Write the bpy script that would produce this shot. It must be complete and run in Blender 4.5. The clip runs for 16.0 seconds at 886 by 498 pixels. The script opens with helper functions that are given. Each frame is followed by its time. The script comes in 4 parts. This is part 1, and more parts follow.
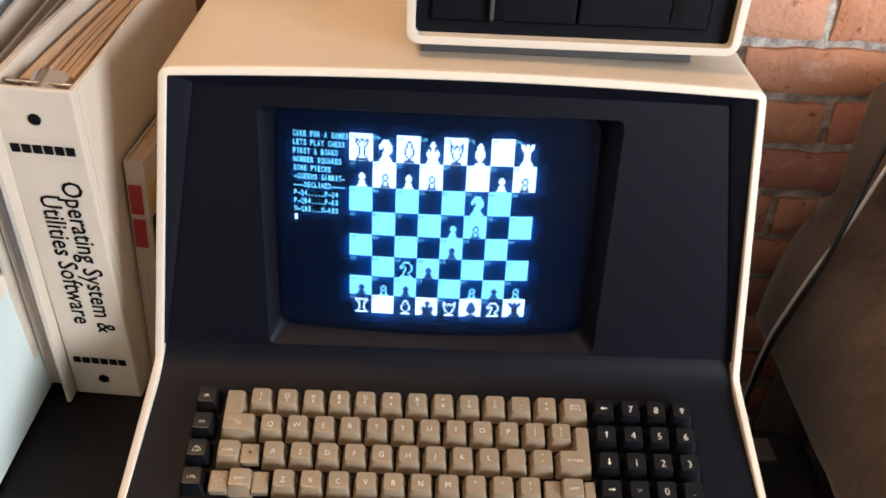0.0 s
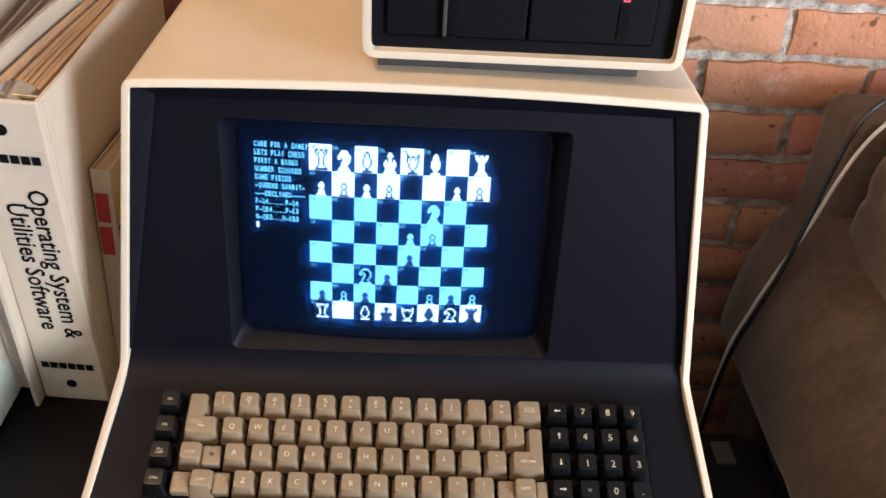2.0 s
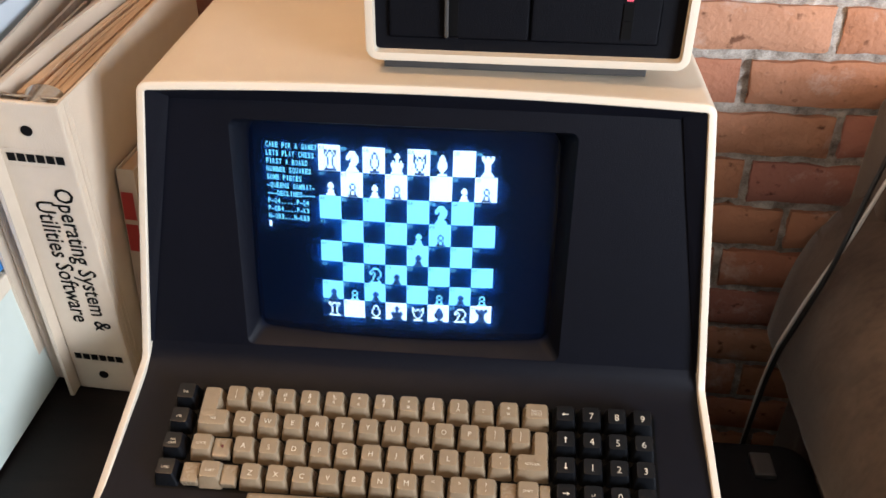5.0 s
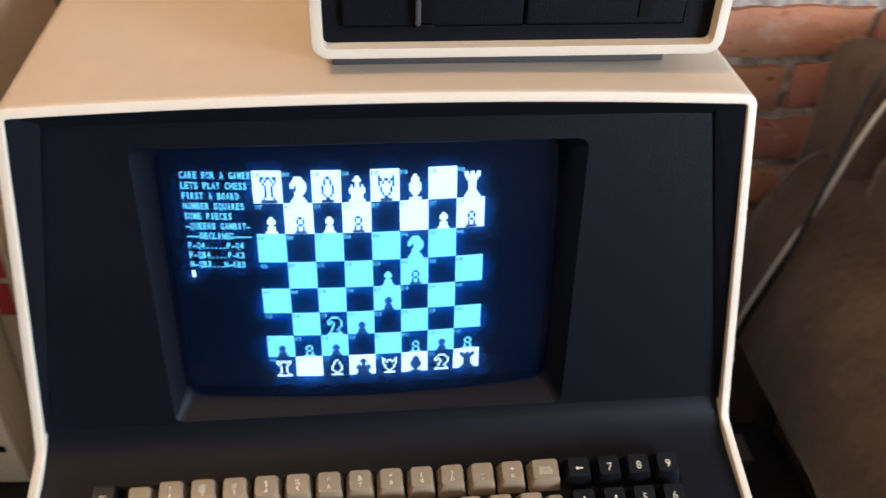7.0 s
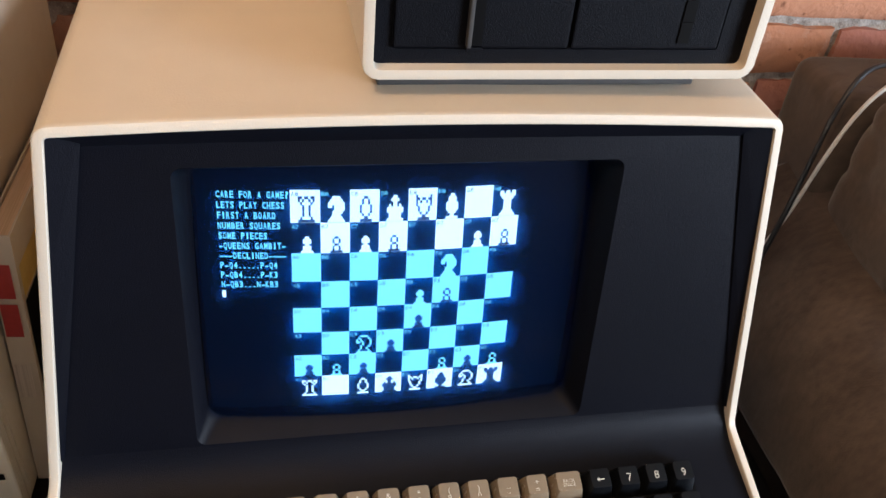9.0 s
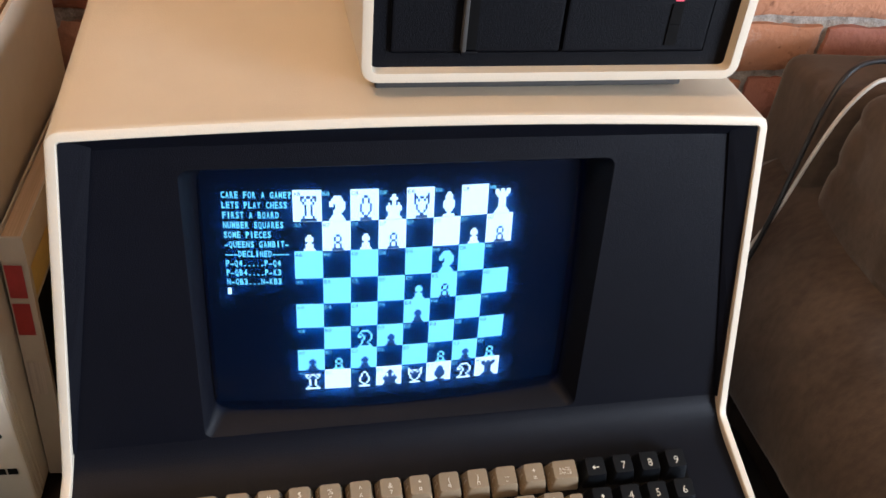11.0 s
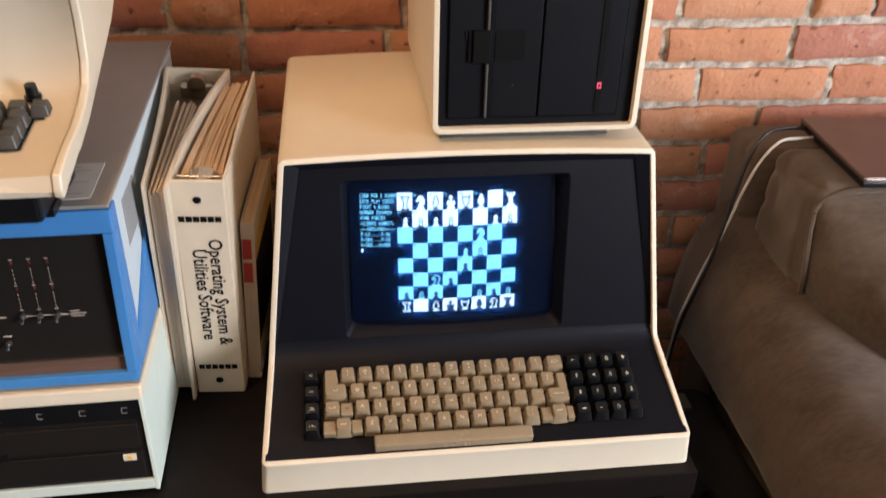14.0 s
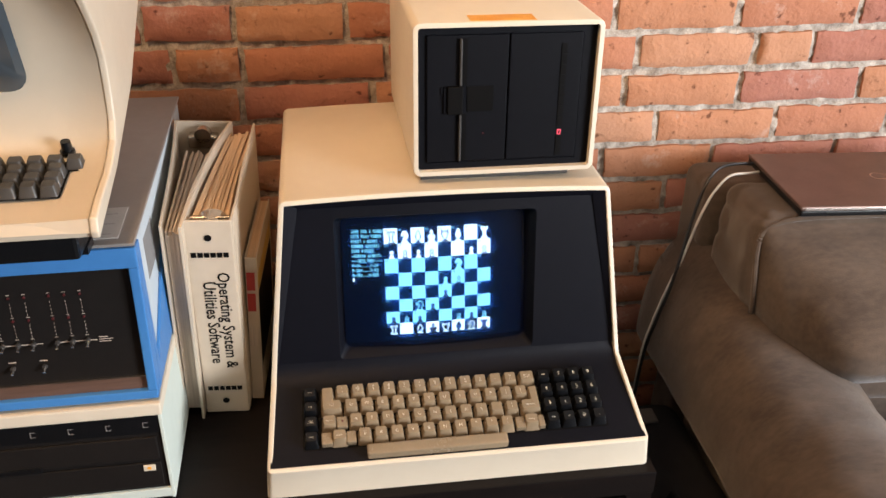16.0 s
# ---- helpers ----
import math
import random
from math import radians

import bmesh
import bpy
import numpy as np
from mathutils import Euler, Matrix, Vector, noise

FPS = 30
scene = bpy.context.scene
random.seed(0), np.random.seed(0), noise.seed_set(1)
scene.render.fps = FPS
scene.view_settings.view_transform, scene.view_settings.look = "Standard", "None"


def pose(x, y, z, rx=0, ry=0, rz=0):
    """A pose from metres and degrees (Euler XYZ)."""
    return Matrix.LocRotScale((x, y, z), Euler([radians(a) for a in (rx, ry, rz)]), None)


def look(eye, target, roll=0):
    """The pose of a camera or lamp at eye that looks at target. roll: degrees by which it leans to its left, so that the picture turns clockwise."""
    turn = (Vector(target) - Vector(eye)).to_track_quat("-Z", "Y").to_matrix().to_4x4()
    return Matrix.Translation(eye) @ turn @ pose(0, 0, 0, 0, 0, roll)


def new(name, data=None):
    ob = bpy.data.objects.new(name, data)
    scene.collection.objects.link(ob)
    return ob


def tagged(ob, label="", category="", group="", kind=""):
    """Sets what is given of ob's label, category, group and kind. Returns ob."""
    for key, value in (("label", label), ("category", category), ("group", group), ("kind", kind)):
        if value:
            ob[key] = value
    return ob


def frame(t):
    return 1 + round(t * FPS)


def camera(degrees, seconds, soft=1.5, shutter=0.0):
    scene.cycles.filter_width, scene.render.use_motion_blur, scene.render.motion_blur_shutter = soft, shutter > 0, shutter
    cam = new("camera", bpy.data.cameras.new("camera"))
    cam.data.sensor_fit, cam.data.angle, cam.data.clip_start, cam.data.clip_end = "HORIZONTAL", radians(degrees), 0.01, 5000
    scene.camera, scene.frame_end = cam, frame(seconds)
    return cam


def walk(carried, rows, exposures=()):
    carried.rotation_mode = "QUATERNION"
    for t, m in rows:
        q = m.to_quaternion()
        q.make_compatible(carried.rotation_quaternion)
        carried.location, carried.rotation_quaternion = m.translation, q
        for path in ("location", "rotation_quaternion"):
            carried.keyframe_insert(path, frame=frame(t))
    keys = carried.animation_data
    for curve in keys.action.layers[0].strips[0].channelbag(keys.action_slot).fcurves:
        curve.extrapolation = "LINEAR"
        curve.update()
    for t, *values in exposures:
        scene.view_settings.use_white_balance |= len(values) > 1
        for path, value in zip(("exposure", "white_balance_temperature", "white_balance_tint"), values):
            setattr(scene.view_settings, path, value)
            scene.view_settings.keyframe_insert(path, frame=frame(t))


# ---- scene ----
cam = camera(54.0, 16.0, 1.5, 0.9)
PATH = [
    (0, (0.026, -0.228, 1.231), (-0.018, 1.43, 0.114), 2.9),
    (0.5, (0.031, -0.237, 1.238), (0.003, 1.426, 0.126), 3.1),
    (1, (0.035, -0.239, 1.238), (0.014, 1.429, 0.135), 3.1),
    (1.5, (0.039, -0.241, 1.24), (0.027, 1.431, 0.143), 3.3),
    (2, (0.048, -0.244, 1.242), (0.033, 1.427, 0.143), 3.5),
    (2.5, (0.055, -0.24, 1.244), (0.036, 1.431, 0.145), 3.4),
    (3, (0.055, -0.241, 1.246), (0.026, 1.429, 0.146), 3.4),
    (3.5, (0.051, -0.245, 1.246), (0.02, 1.429, 0.151), 3.4),
    (6, (0.13, -0.234, 1.237), (-0.159, 1.405, 0.127), -0.8),
    (6.5, (0.099, -0.182, 1.23), (-0.105, 1.433, 0.067), -0.6),
    (7, (0.023, -0.103, 1.221), (0.132, 1.482, 0.006), 2.1),
    (7.5, (-0.013, -0.098, 1.227), (0.279, 1.462, 0.01), 5.9),
    (8, (-0.031, -0.094, 1.232), (0.294, 1.477, 0.038), 6.5),
    (8.5, (-0.044, -0.093, 1.227), (0.272, 1.48, 0.034), 6.4),
    (9, (-0.047, -0.093, 1.227), (0.261, 1.476, 0.024), 6.2),
    (11.5, (-0.051, -0.122, 1.246), (0.265, 1.443, 0.041), 5.3),
    (12, (-0.053, -0.204, 1.297), (0.27, 1.413, 0.166), 3.9),
    (12.5, (-0.052, -0.311, 1.318), (0.242, 1.37, 0.274), 2.1),
    (13, (-0.07, -0.415, 1.329), (0.139, 1.29, 0.306), 1.5),
    (13.5, (-0.069, -0.495, 1.352), (0.064, 1.202, 0.303), 1.4),
    (14, (-0.072, -0.519, 1.38), (0.066, 1.199, 0.364), 1.3),
    (14.5, (-0.073, -0.565, 1.401), (0.092, 1.174, 0.427), 1.1),
    (15, (-0.075, -0.604, 1.428), (0.103, 1.145, 0.476), 1.2),
    (15.5, (-0.076, -0.613, 1.43), (0.091, 1.145, 0.49), 0.7),
    (16, (-0.073, -0.629, 1.433), (0.094, 1.128, 0.491), 0.6),
]
# the clip's camera darkens and cools its picture a little while it is close to the screen
EXPOSURES = [(0.0, -0.03, 6050, 10), (6.0, -0.06, 6050, 10), (7.0, -0.14, 5700, 8), (9.0, -0.20, 5700, 8), (11.5, -0.20, 5900, 9), (12.5, -0.13, 6250, 10), (14.0, -0.12, 6450, 10), (15.0, 0.0, 6620, 10), (16.0, 0.0, 6620, 10)]
walk(cam, [(t, look(eye, target, roll)) for t, eye, target, roll in PATH], EXPOSURES)

# ---------------------------------------------------------------- world, window light, lamp
world = bpy.data.worlds.new("world")
scene.world = world
world.use_nodes = True
_n = world.node_tree.nodes
_sky = _n.new("ShaderNodeTexSky")
_sky.sky_type, _sky.sun_disc = "NISHITA", False
_sky.sun_elevation, _sky.sun_rotation = radians(35), radians(150)
world.node_tree.links.new(_sky.outputs[0], _n["Background"].inputs[0])
_n["Background"].inputs[1].default_value = 0.1


def lamp(name, kind, m, watts, colour, size, size_y=None):
    data = bpy.data.lights.new(name, kind)
    data.energy, data.color = watts, colour
    if kind == "AREA":
        data.shape, data.size, data.size_y = "RECTANGLE", size, size_y or size
    else:
        data.shadow_soft_size = size
    ob = new(name, data)
    ob.matrix_world = m
    return ob


lamp("window_daylight", "AREA", look((2.76, -1.75, 1.45), (0.3, 0.1, 0.8)), 222, (0.89, 0.92, 0.98), 1.25, 1.2)
lamp("ceiling_lamp_light", "POINT", pose(-0.56, -0.28, 2.28), 52, (1.0, 0.61, 0.31), 0.14)

# ---------------------------------------------------------------- materials


def mat(name, base, rough=0.6, metal=0.0, other=None, scale=30.0, amount=0.5, bump=0.0, bump_scale=200.0, spec=0.5, stretch=(1, 1, 1)):
    """Principled material with two scales of variation between base and other, and fine relief."""
    m = bpy.data.materials.new(name)
    m.use_nodes = True
    t = m.node_tree
    n, link = t.nodes, t.links.new
    b = n["Principled BSDF"]
    b.inputs["Roughness"].default_value, b.inputs["Metallic"].default_value = rough, metal
    b.inputs["Specular IOR Level"].default_value = spec
    other = other or [c * 0.8 for c in base]
    co = n.new("ShaderNodeTexCoord")
    mp = n.new("ShaderNodeMapping")
    mp.inputs["Scale"].default_value = stretch
    link(co.outputs["Object"], mp.inputs[0])
    big, fine = n.new("ShaderNodeTexNoise"), n.new("ShaderNodeTexNoise")
    for q, s in ((big, scale), (fine, scale * 9)):
        q.inputs["Scale"].default_value, q.inputs["Detail"].default_value = s, 5
        link(mp.outputs[0], q.inputs["Vector"])
    add = n.new("ShaderNodeMix")
    add.data_type = "FLOAT"
    add.inputs[0].default_value = 0.35
    link(big.outputs[0], add.inputs[2]), link(fine.outputs[0], add.inputs[3])
    ramp = n.new("ShaderNodeValToRGB")
    ramp.color_ramp.elements[0].position, ramp.color_ramp.elements[1].position = 0.5 - 0.25 * (1.01 - amount), 0.5 + 0.3 * (1.01 - amount)
    ramp.color_ramp.elements[0].color, ramp.color_ramp.elements[1].color = (*other, 1), (*base, 1)
    link(add.outputs[0], ramp.inputs[0]), link(ramp.outputs[0], b.inputs["Base Color"])
    rr = n.new("ShaderNodeMapRange")
    rr.inputs["To Min"].default_value, rr.inputs["To Max"].default_value = min(1, rough + 0.08), max(0.03, rough - 0.08)
    link(add.outputs[0], rr.inputs[0]), link(rr.outputs[0], b.inputs["Roughness"])
    if bump:
        grain = n.new("ShaderNodeTexNoise")
        grain.inputs["Scale"].default_value, grain.inputs["Detail"].default_value = bump_scale, 4
        link(mp.outputs[0], grain.inputs["Vector"])
        bp = n.new("ShaderNodeBump")
        bp.inputs["Strength"].default_value, bp.inputs["Distance"].default_value = bump, 0.002
        link(grain.outputs[0], bp.inputs["Height"]), link(bp.outputs[0], b.inputs["Normal"])
    return m


def glowing(name, colour, strength):
    m = bpy.data.materials.new(name)
    m.use_nodes = True
    b = m.node_tree.nodes["Principled BSDF"]
    b.inputs["Base Color"].default_value = (0.02, 0.02, 0.03, 1)
    b.inputs["Emission Color"].default_value, b.inputs["Emission Strength"].default_value = (*colour, 1), strength
    return m


def brick_material():
    """Fired clay: each piece picks its own red or orange, with soot, lime smears and pitting."""
    m = mat("brick_clay", (0.46, 0.20, 0.115), 0.88, 0, (0.33, 0.125, 0.075), 22, 0.3, 0.9, 160, 0.25)
    t = m.node_tree
    n, link = t.nodes, t.links.new
    b = n["Principled BSDF"]
    old = b.inputs["Base Color"].links[0].from_socket
    info = n.new("ShaderNodeObjectInfo")
    pick = n.new("ShaderNodeValToRGB")
    cr = pick.color_ramp
    cr.interpolation = "CONSTANT"
    cr.elements[0].color, cr.elements[1].color = (0.45, 0.20, 0.12, 1), (0.50, 0.26, 0.15, 1)
    cr.elements[1].position = 0.9
    for p, c in ((0.15, (0.50, 0.25, 0.14, 1)), (0.38, (0.37, 0.165, 0.135, 1)), (0.52, (0.54, 0.30, 0.18, 1)), (0.78, (0.42, 0.155, 0.10, 1))):
        cr.elements.new(p).color = c
    link(info.outputs["Random"], pick.inputs[0])
    mix = n.new("ShaderNodeMix")
    mix.data_type, mix.blend_type = "RGBA", "MIX"
    mix.inputs[0].default_value = 0.6
    link(old, mix.inputs[6]), link(pick.outputs[0], mix.inputs[7])
    # lime smears and dust
    geo = n.new("ShaderNodeNewGeometry")
    sm = n.new("ShaderNodeTexNoise")
    sm.inputs["Scale"].default_value, sm.inputs["Detail"].default_value, sm.inputs["Roughness"].default_value = 13, 8, 0.72
    link(geo.outputs["Position"], sm.inputs["Vector"])
    r2 = n.new("ShaderNodeValToRGB")
    r2.color_ramp.elements[0].position, r2.color_ramp.elements[1].position = 0.57, 0.84
    link(sm.outputs[0], r2.inputs[0])
    mix2 = n.new("ShaderNodeMix")
    mix2.data_type = "RGBA"
    mix2.inputs[7].default_value = (0.62, 0.52, 0.45, 1)
    link(r2.outputs[0], mix2.inputs[0]), link(mix.outputs[2], mix2.inputs[6])
    # dark pits
    pit = n.new("ShaderNodeTexNoise")
    pit.inputs["Scale"].default_value, pit.inputs["Detail"].default_value = 60, 3
    link(geo.outputs["Position"], pit.inputs["Vector"])
    r3 = n.new("ShaderNodeValToRGB")
    r3.color_ramp.elements[0].position, r3.color_ramp.elements[1].position = 0.27, 0.36
    r3.color_ramp.elements[0].color, r3.color_ramp.elements[1].color = (0.35, 0.3, 0.28, 1), (1, 1, 1, 1)
    link(pit.outputs[0], r3.inputs[0])
    mul = n.new("ShaderNodeMix")
    mul.data_type, mul.blend_type = "RGBA", "MULTIPLY"
    mul.inputs[0].default_value = 1
    link(mix2.outputs[2], mul.inputs[6]), link(r3.outputs[0], mul.inputs[7])
    crack = n.new("ShaderNodeTexVoronoi")
    crack.feature = "DISTANCE_TO_EDGE"
    crack.inputs["Scale"].default_value = 15
    warp = n.new("ShaderNodeTexNoise")
    warp.inputs["Scale"].default_value, warp.inputs["Detail"].default_value = 24, 4
    link(geo.outputs["Position"], warp.inputs["Vector"])
    bend_by = n.new("ShaderNodeMix")
    bend_by.data_type, bend_by.blend_type = "RGBA", "LINEAR_LIGHT"
    bend_by.inputs[0].default_value = 0.06
    link(geo.outputs["Position"], bend_by.inputs[6]), link(warp.outputs["Color"], bend_by.inputs[7])
    link(bend_by.outputs[2], crack.inputs["Vector"])
    r4 = n.new("ShaderNodeMapRange")
    r4.inputs["From Max"].default_value, r4.inputs["To Min"].default_value = 0.020, 0.86
    link(crack.outputs["Distance"], r4.inputs[0])
    # only here and there do the cracks show
    r5 = n.new("ShaderNodeMapRange")
    r5.inputs["From Min"].default_value, r5.inputs["From Max"].default_value = 0.40, 0.50
    link(sm.outputs[0], r5.inputs[0])
    some = n.new("ShaderNodeMix")
    some.data_type = "FLOAT"
    some.inputs[3].default_value = 1.0
    link(r5.outputs[0], some.inputs[0]), link(r4.outputs[0], some.inputs[2])
    dark = n.new("ShaderNodeMix")
    dark.data_type, dark.blend_type = "RGBA", "MULTIPLY"
    dark.inputs[0].default_value = 1
    link(mul.outputs[2], dark.inputs[6]), link(some.outputs[0], dark.inputs[7])
    link(dark.outputs[2], b.inputs["Base Color"])
    # uneven hand-struck face under the fine grain
    fine_bump = b.inputs["Normal"].links[0].from_node
    wave = n.new("ShaderNodeTexNoise")
    wave.inputs["Scale"].default_value, wave.inputs["Detail"].default_value = 38, 6
    link(geo.outputs["Position"], wave.inputs["Vector"])
    wave_mul = n.new("ShaderNodeMath")
    wave_mul.operation = "MULTIPLY"
    link(wave.outputs[0], wave_mul.inputs[0]), link(some.outputs[0], wave_mul.inputs[1])
    big_bump = n.new("ShaderNodeBump")
    big_bump.inputs["Strength"].default_value, big_bump.inputs["Distance"].default_value = 0.8, 0.006
    link(wave_mul.outputs[0], big_bump.inputs["Height"]), link(big_bump.outputs[0], fine_bump.inputs["Normal"])
    return m


BRICK = brick_material()
MORTAR = mat("lime_mortar", (0.64, 0.585, 0.51), 0.95, 0, (0.22, 0.18, 0.145), 60, 0.45, 1.0, 260, 0.15)
PLASTER = mat("wall_plaster", (0.26, 0.23, 0.20), 0.9, 0, (0.22, 0.195, 0.17), 4, 0.3, 0.2, 90)
FLOOR = mat("floor_boards", (0.07, 0.04, 0.024), 0.5, 0, (0.04, 0.023, 0.014), 6, 0.4, 0.2, 60, 0.5, (1, 8, 1))
CEILING = mat("ceiling_paint", (0.42, 0.40, 0.37), 0.95, 0, (0.37, 0.35, 0.32), 3, 0.3)
DESK = mat("black_brown_veneer", (0.010, 0.007, 0.006), 0.42, 0, (0.005, 0.004, 0.004), 9, 0.4, 0.15, 120, 0.13, (1, 9, 9))
CREAM = mat("cream_paint", (0.68, 0.60, 0.475), 0.45, 0, (0.63, 0.55, 0.43), 5, 0.2, 0.12, 900, 0.45)
BLACKPANEL = mat("black_moulded_plastic", (0.0043, 0.0048, 0.0085), 0.46, 0, (0.0029, 0.0033, 0.0060), 12, 0.3, 0.2, 1500, 0.14)
CRTGLASS = mat("dark_tube_glass", (0.0020, 0.0024, 0.0036), 0.16, 0, (0.0016, 0.0020, 0.0030), 3, 0.2, 0.0, 200.0, 0.25)
# faint blue glow of the tube's raster, added towards the bloom round the picture
CRTGLASS.node_tree.nodes["Principled BSDF"].inputs["Emission Color"].default_value = (0.05, 0.22, 1.0, 1)
CRTGLASS.node_tree.nodes["Principled BSDF"].inputs["Emission Strength"].default_value = 0.0004
DRIVEBLACK = mat("matt_black_drive_front", (0.0034, 0.0038, 0.0060), 0.5, 0, (0.0024, 0.0027, 0.0044), 14, 0.35, 0.25, 1400, 0.11)
KEY = mat("tan_key_plastic", (0.275, 0.207, 0.132), 0.26, 0, (0.235, 0.176, 0.11), 40, 0.3, 0.1, 1800)
KEYBLACK = mat("black_key_plastic", (0.0055, 0.0062, 0.0075), 0.3, 0, (0.004, 0.0045, 0.0055), 40, 0.3, 0.1, 1800, 0.3)
LEGEND = mat("legend_white", (0.80, 0.74, 0.60), 0.5, 0, (0.7, 0.64, 0.5), 100, 0.2)
REDDOT = mat("red_plastic_dot", (0.10, 0.010, 0.012), 0.3)
PHOSPHOR = glowing("phosphor_lit", (0.20, 0.72, 1.0), 1.9)
PHOSPHOR_MID = glowing("phosphor_board", (0.21, 0.70, 1.0), 2.15)
PHOSPHOR_HOT = glowing("phosphor_bright", (0.62, 0.88, 1.0), 2.3)


def halation():
    """Sheet added before the tube: mostly clear, scattering a little light behind it as blue bloom."""
    m = bpy.data.materials.new("blue_halo_sheet")
    m.use_nodes = True
    t = m.node_tree
    t.nodes.clear()
    out, mix = t.nodes.new("ShaderNodeOutputMaterial"), t.nodes.new("ShaderNodeMixShader")
    clear, scatter = t.nodes.new("ShaderNodeBsdfTransparent"), t.nodes.new("ShaderNodeBsdfTranslucent")
    scatter.inputs[0].default_value = (0.07, 0.30, 1.0, 1)
    mix.inputs[0].default_value = 0.27
    t.links.new(clear.outputs[0], mix.inputs[1]), t.links.new(scatter.outputs[0], mix.inputs[2]), t.links.new(mix.outputs[0], out.inputs[0])
    return m


HALOSHEET = halation()
TERMINAL = mat("beige_moulding", (0.58, 0.50, 0.39), 0.42, 0, (0.53, 0.455, 0.35), 5, 0.25, 0.1, 900)
PHOSPHOR_OFF = mat("phosphor_unlit", (0.010, 0.018, 0.03), 0.4)
LED = glowing("led_red", (1.0, 0.08, 0.13), 1.4)
BINDERWHITE = mat("binder_vinyl", (0.58, 0.49, 0.38), 0.42, 0, (0.50, 0.415, 0.315), 8, 0.25, 0.15, 700)
PAPER = mat("aged_paper", (0.74, 0.54, 0.36), 0.9, 0, (0.52, 0.34, 0.20), 6, 0.4, 0.3, 300, 0.2, (160, 1, 1))
PAPERGREY = mat("grey_paper", (0.66, 0.56, 0.46), 0.9, 0, (0.44, 0.36, 0.29), 6, 0.4, 0.3, 300, 0.2, (160, 1, 1))
# black of print and latch, also painted in for shade inside slots and holes
FLATBLACK = mat("flat_black", (0.004, 0.0038, 0.0038), 0.6, spec=0.08)
STEEL = mat("nickel_steel", (0.62, 0.58, 0.52), 0.22, 1.0, (0.5, 0.46, 0.4), 20, 0.3)
RED = mat("red_print", (0.42, 0.035, 0.03), 0.5)
YELLOW = mat("yellow_print", (0.62, 0.42, 0.10), 0.5)
BLUE = mat("blue_paint", (0.055, 0.215, 0.51), 0.36, 0, (0.044, 0.18, 0.44), 10, 0.25, 0.1, 700)
GREYPAINT = mat("grey_hammer_paint", (0.25, 0.235, 0.225), 0.42, 0, (0.215, 0.2, 0.19), 8, 0.25, 0.12, 900)
# pale grey with the window's cool light put into its colour
COOLSIDE = mat("pale_grey_with_cool_light", (0.50, 0.56, 0.60), 0.5, 0, (0.45, 0.51, 0.55), 8, 0.25, 0.1, 800)
MINT = mat("pale_mint_paint", (0.60, 0.66, 0.60), 0.5, 0, (0.54, 0.60, 0.54), 6, 0.3, 0.1, 800)
FACE = mat("dark_front_panel", (0.014, 0.012, 0.011), 0.42, 0, (0.010, 0.0085, 0.008), 15, 0.25, 0.1, 900, 0.22)
WOODSTRIP = mat("brown_strip", (0.13, 0.075, 0.055), 0.4, 0, (0.09, 0.05, 0.035), 20, 0.4, 0.1, 300, 0.5, (1, 12, 12))
GREYKEY = mat("dark_grey_key", (0.055, 0.053, 0.05), 0.45, 0, (0.04, 0.038, 0.036), 60, 0.3)
TUBEGREY = mat("unlit_tube", (0.05, 0.06, 0.068), 0.12, 0, (0.04, 0.05, 0.058), 3, 0.2)
ORANGE = mat("orange_sticker", (0.86, 0.42, 0.05), 0.5, 0, (0.74, 0.30, 0.03), 45, 0.6)
SUEDE = mat("brown_microsuede", (0.112, 0.079, 0.057), 0.95, 0, (0.054, 0.037, 0.027), 7, 0.35, 0.3, 330, 0.1, (1.0, 2.6, 1.6))
SUEDE.node_tree.nodes["Principled BSDF"].inputs["Sheen Weight"].default_value = 0.25
LAPTOP = mat("brushed_brown_metal", (0.20, 0.145, 0.125), 0.36, 0.75, (0.17, 0.12, 0.105), 20, 0.3, 0.05, 900)
SILVER = mat("polished_edge", (0.75, 0.73, 0.7), 0.25, 1.0)
WHITECORD = mat("white_cord", (0.62, 0.58, 0.52), 0.5)
BLACKCORD = mat("black_cord", (0.01, 0.01, 0.01), 0.45)
# near-black for the added form that stands in for shade beside the sofa
GAPBLACK = mat("gap_filler_black", (0.008, 0.008, 0.009), 0.85, 0, (0.005, 0.005, 0.006), 40, 0.4, 0.4, 900, 0.2)
WHITEPAPER = mat("white_label", (0.45, 0.43, 0.41), 0.7, 0, (0.4, 0.38, 0.36), 50, 0.3)

# ---------------------------------------------------------------- mesh helpers


def part(name, data, material, parent=None, label="", m=None, smooth=False):
    """One mesh object, from a bmesh or (points, faces), under a thing or a part."""
    if isinstance(data, bpy.types.Mesh):
        me = data
    else:
        me = bpy.data.meshes.new(name)
        if isinstance(data, bmesh.types.BMesh):
            bmesh.ops.recalc_face_normals(data, faces=data.faces)
            data.to_mesh(me)
            data.free()
        else:
            me.from_pydata([tuple(v) for v in data[0]], [], [tuple(f) for f in data[1]])
        me.materials.append(material)
        if smooth:
            me.polygons.foreach_set("use_smooth", [True] * len(me.polygons))
            me.set_sharp_from_angle(angle=radians(38))
    ob = new(name, me)
    if m is not None:
        ob.matrix_basis = m
    if parent is not None:
        ob.parent = parent
    return tagged(ob, label)


def thing(name, label, category, m=None, group="", kind=""):
    ob = new(name)
    ob.empty_display_size = 0.05
    if m is not None:
        ob.matrix_basis = m
    return tagged(ob, label, category, group, kind)


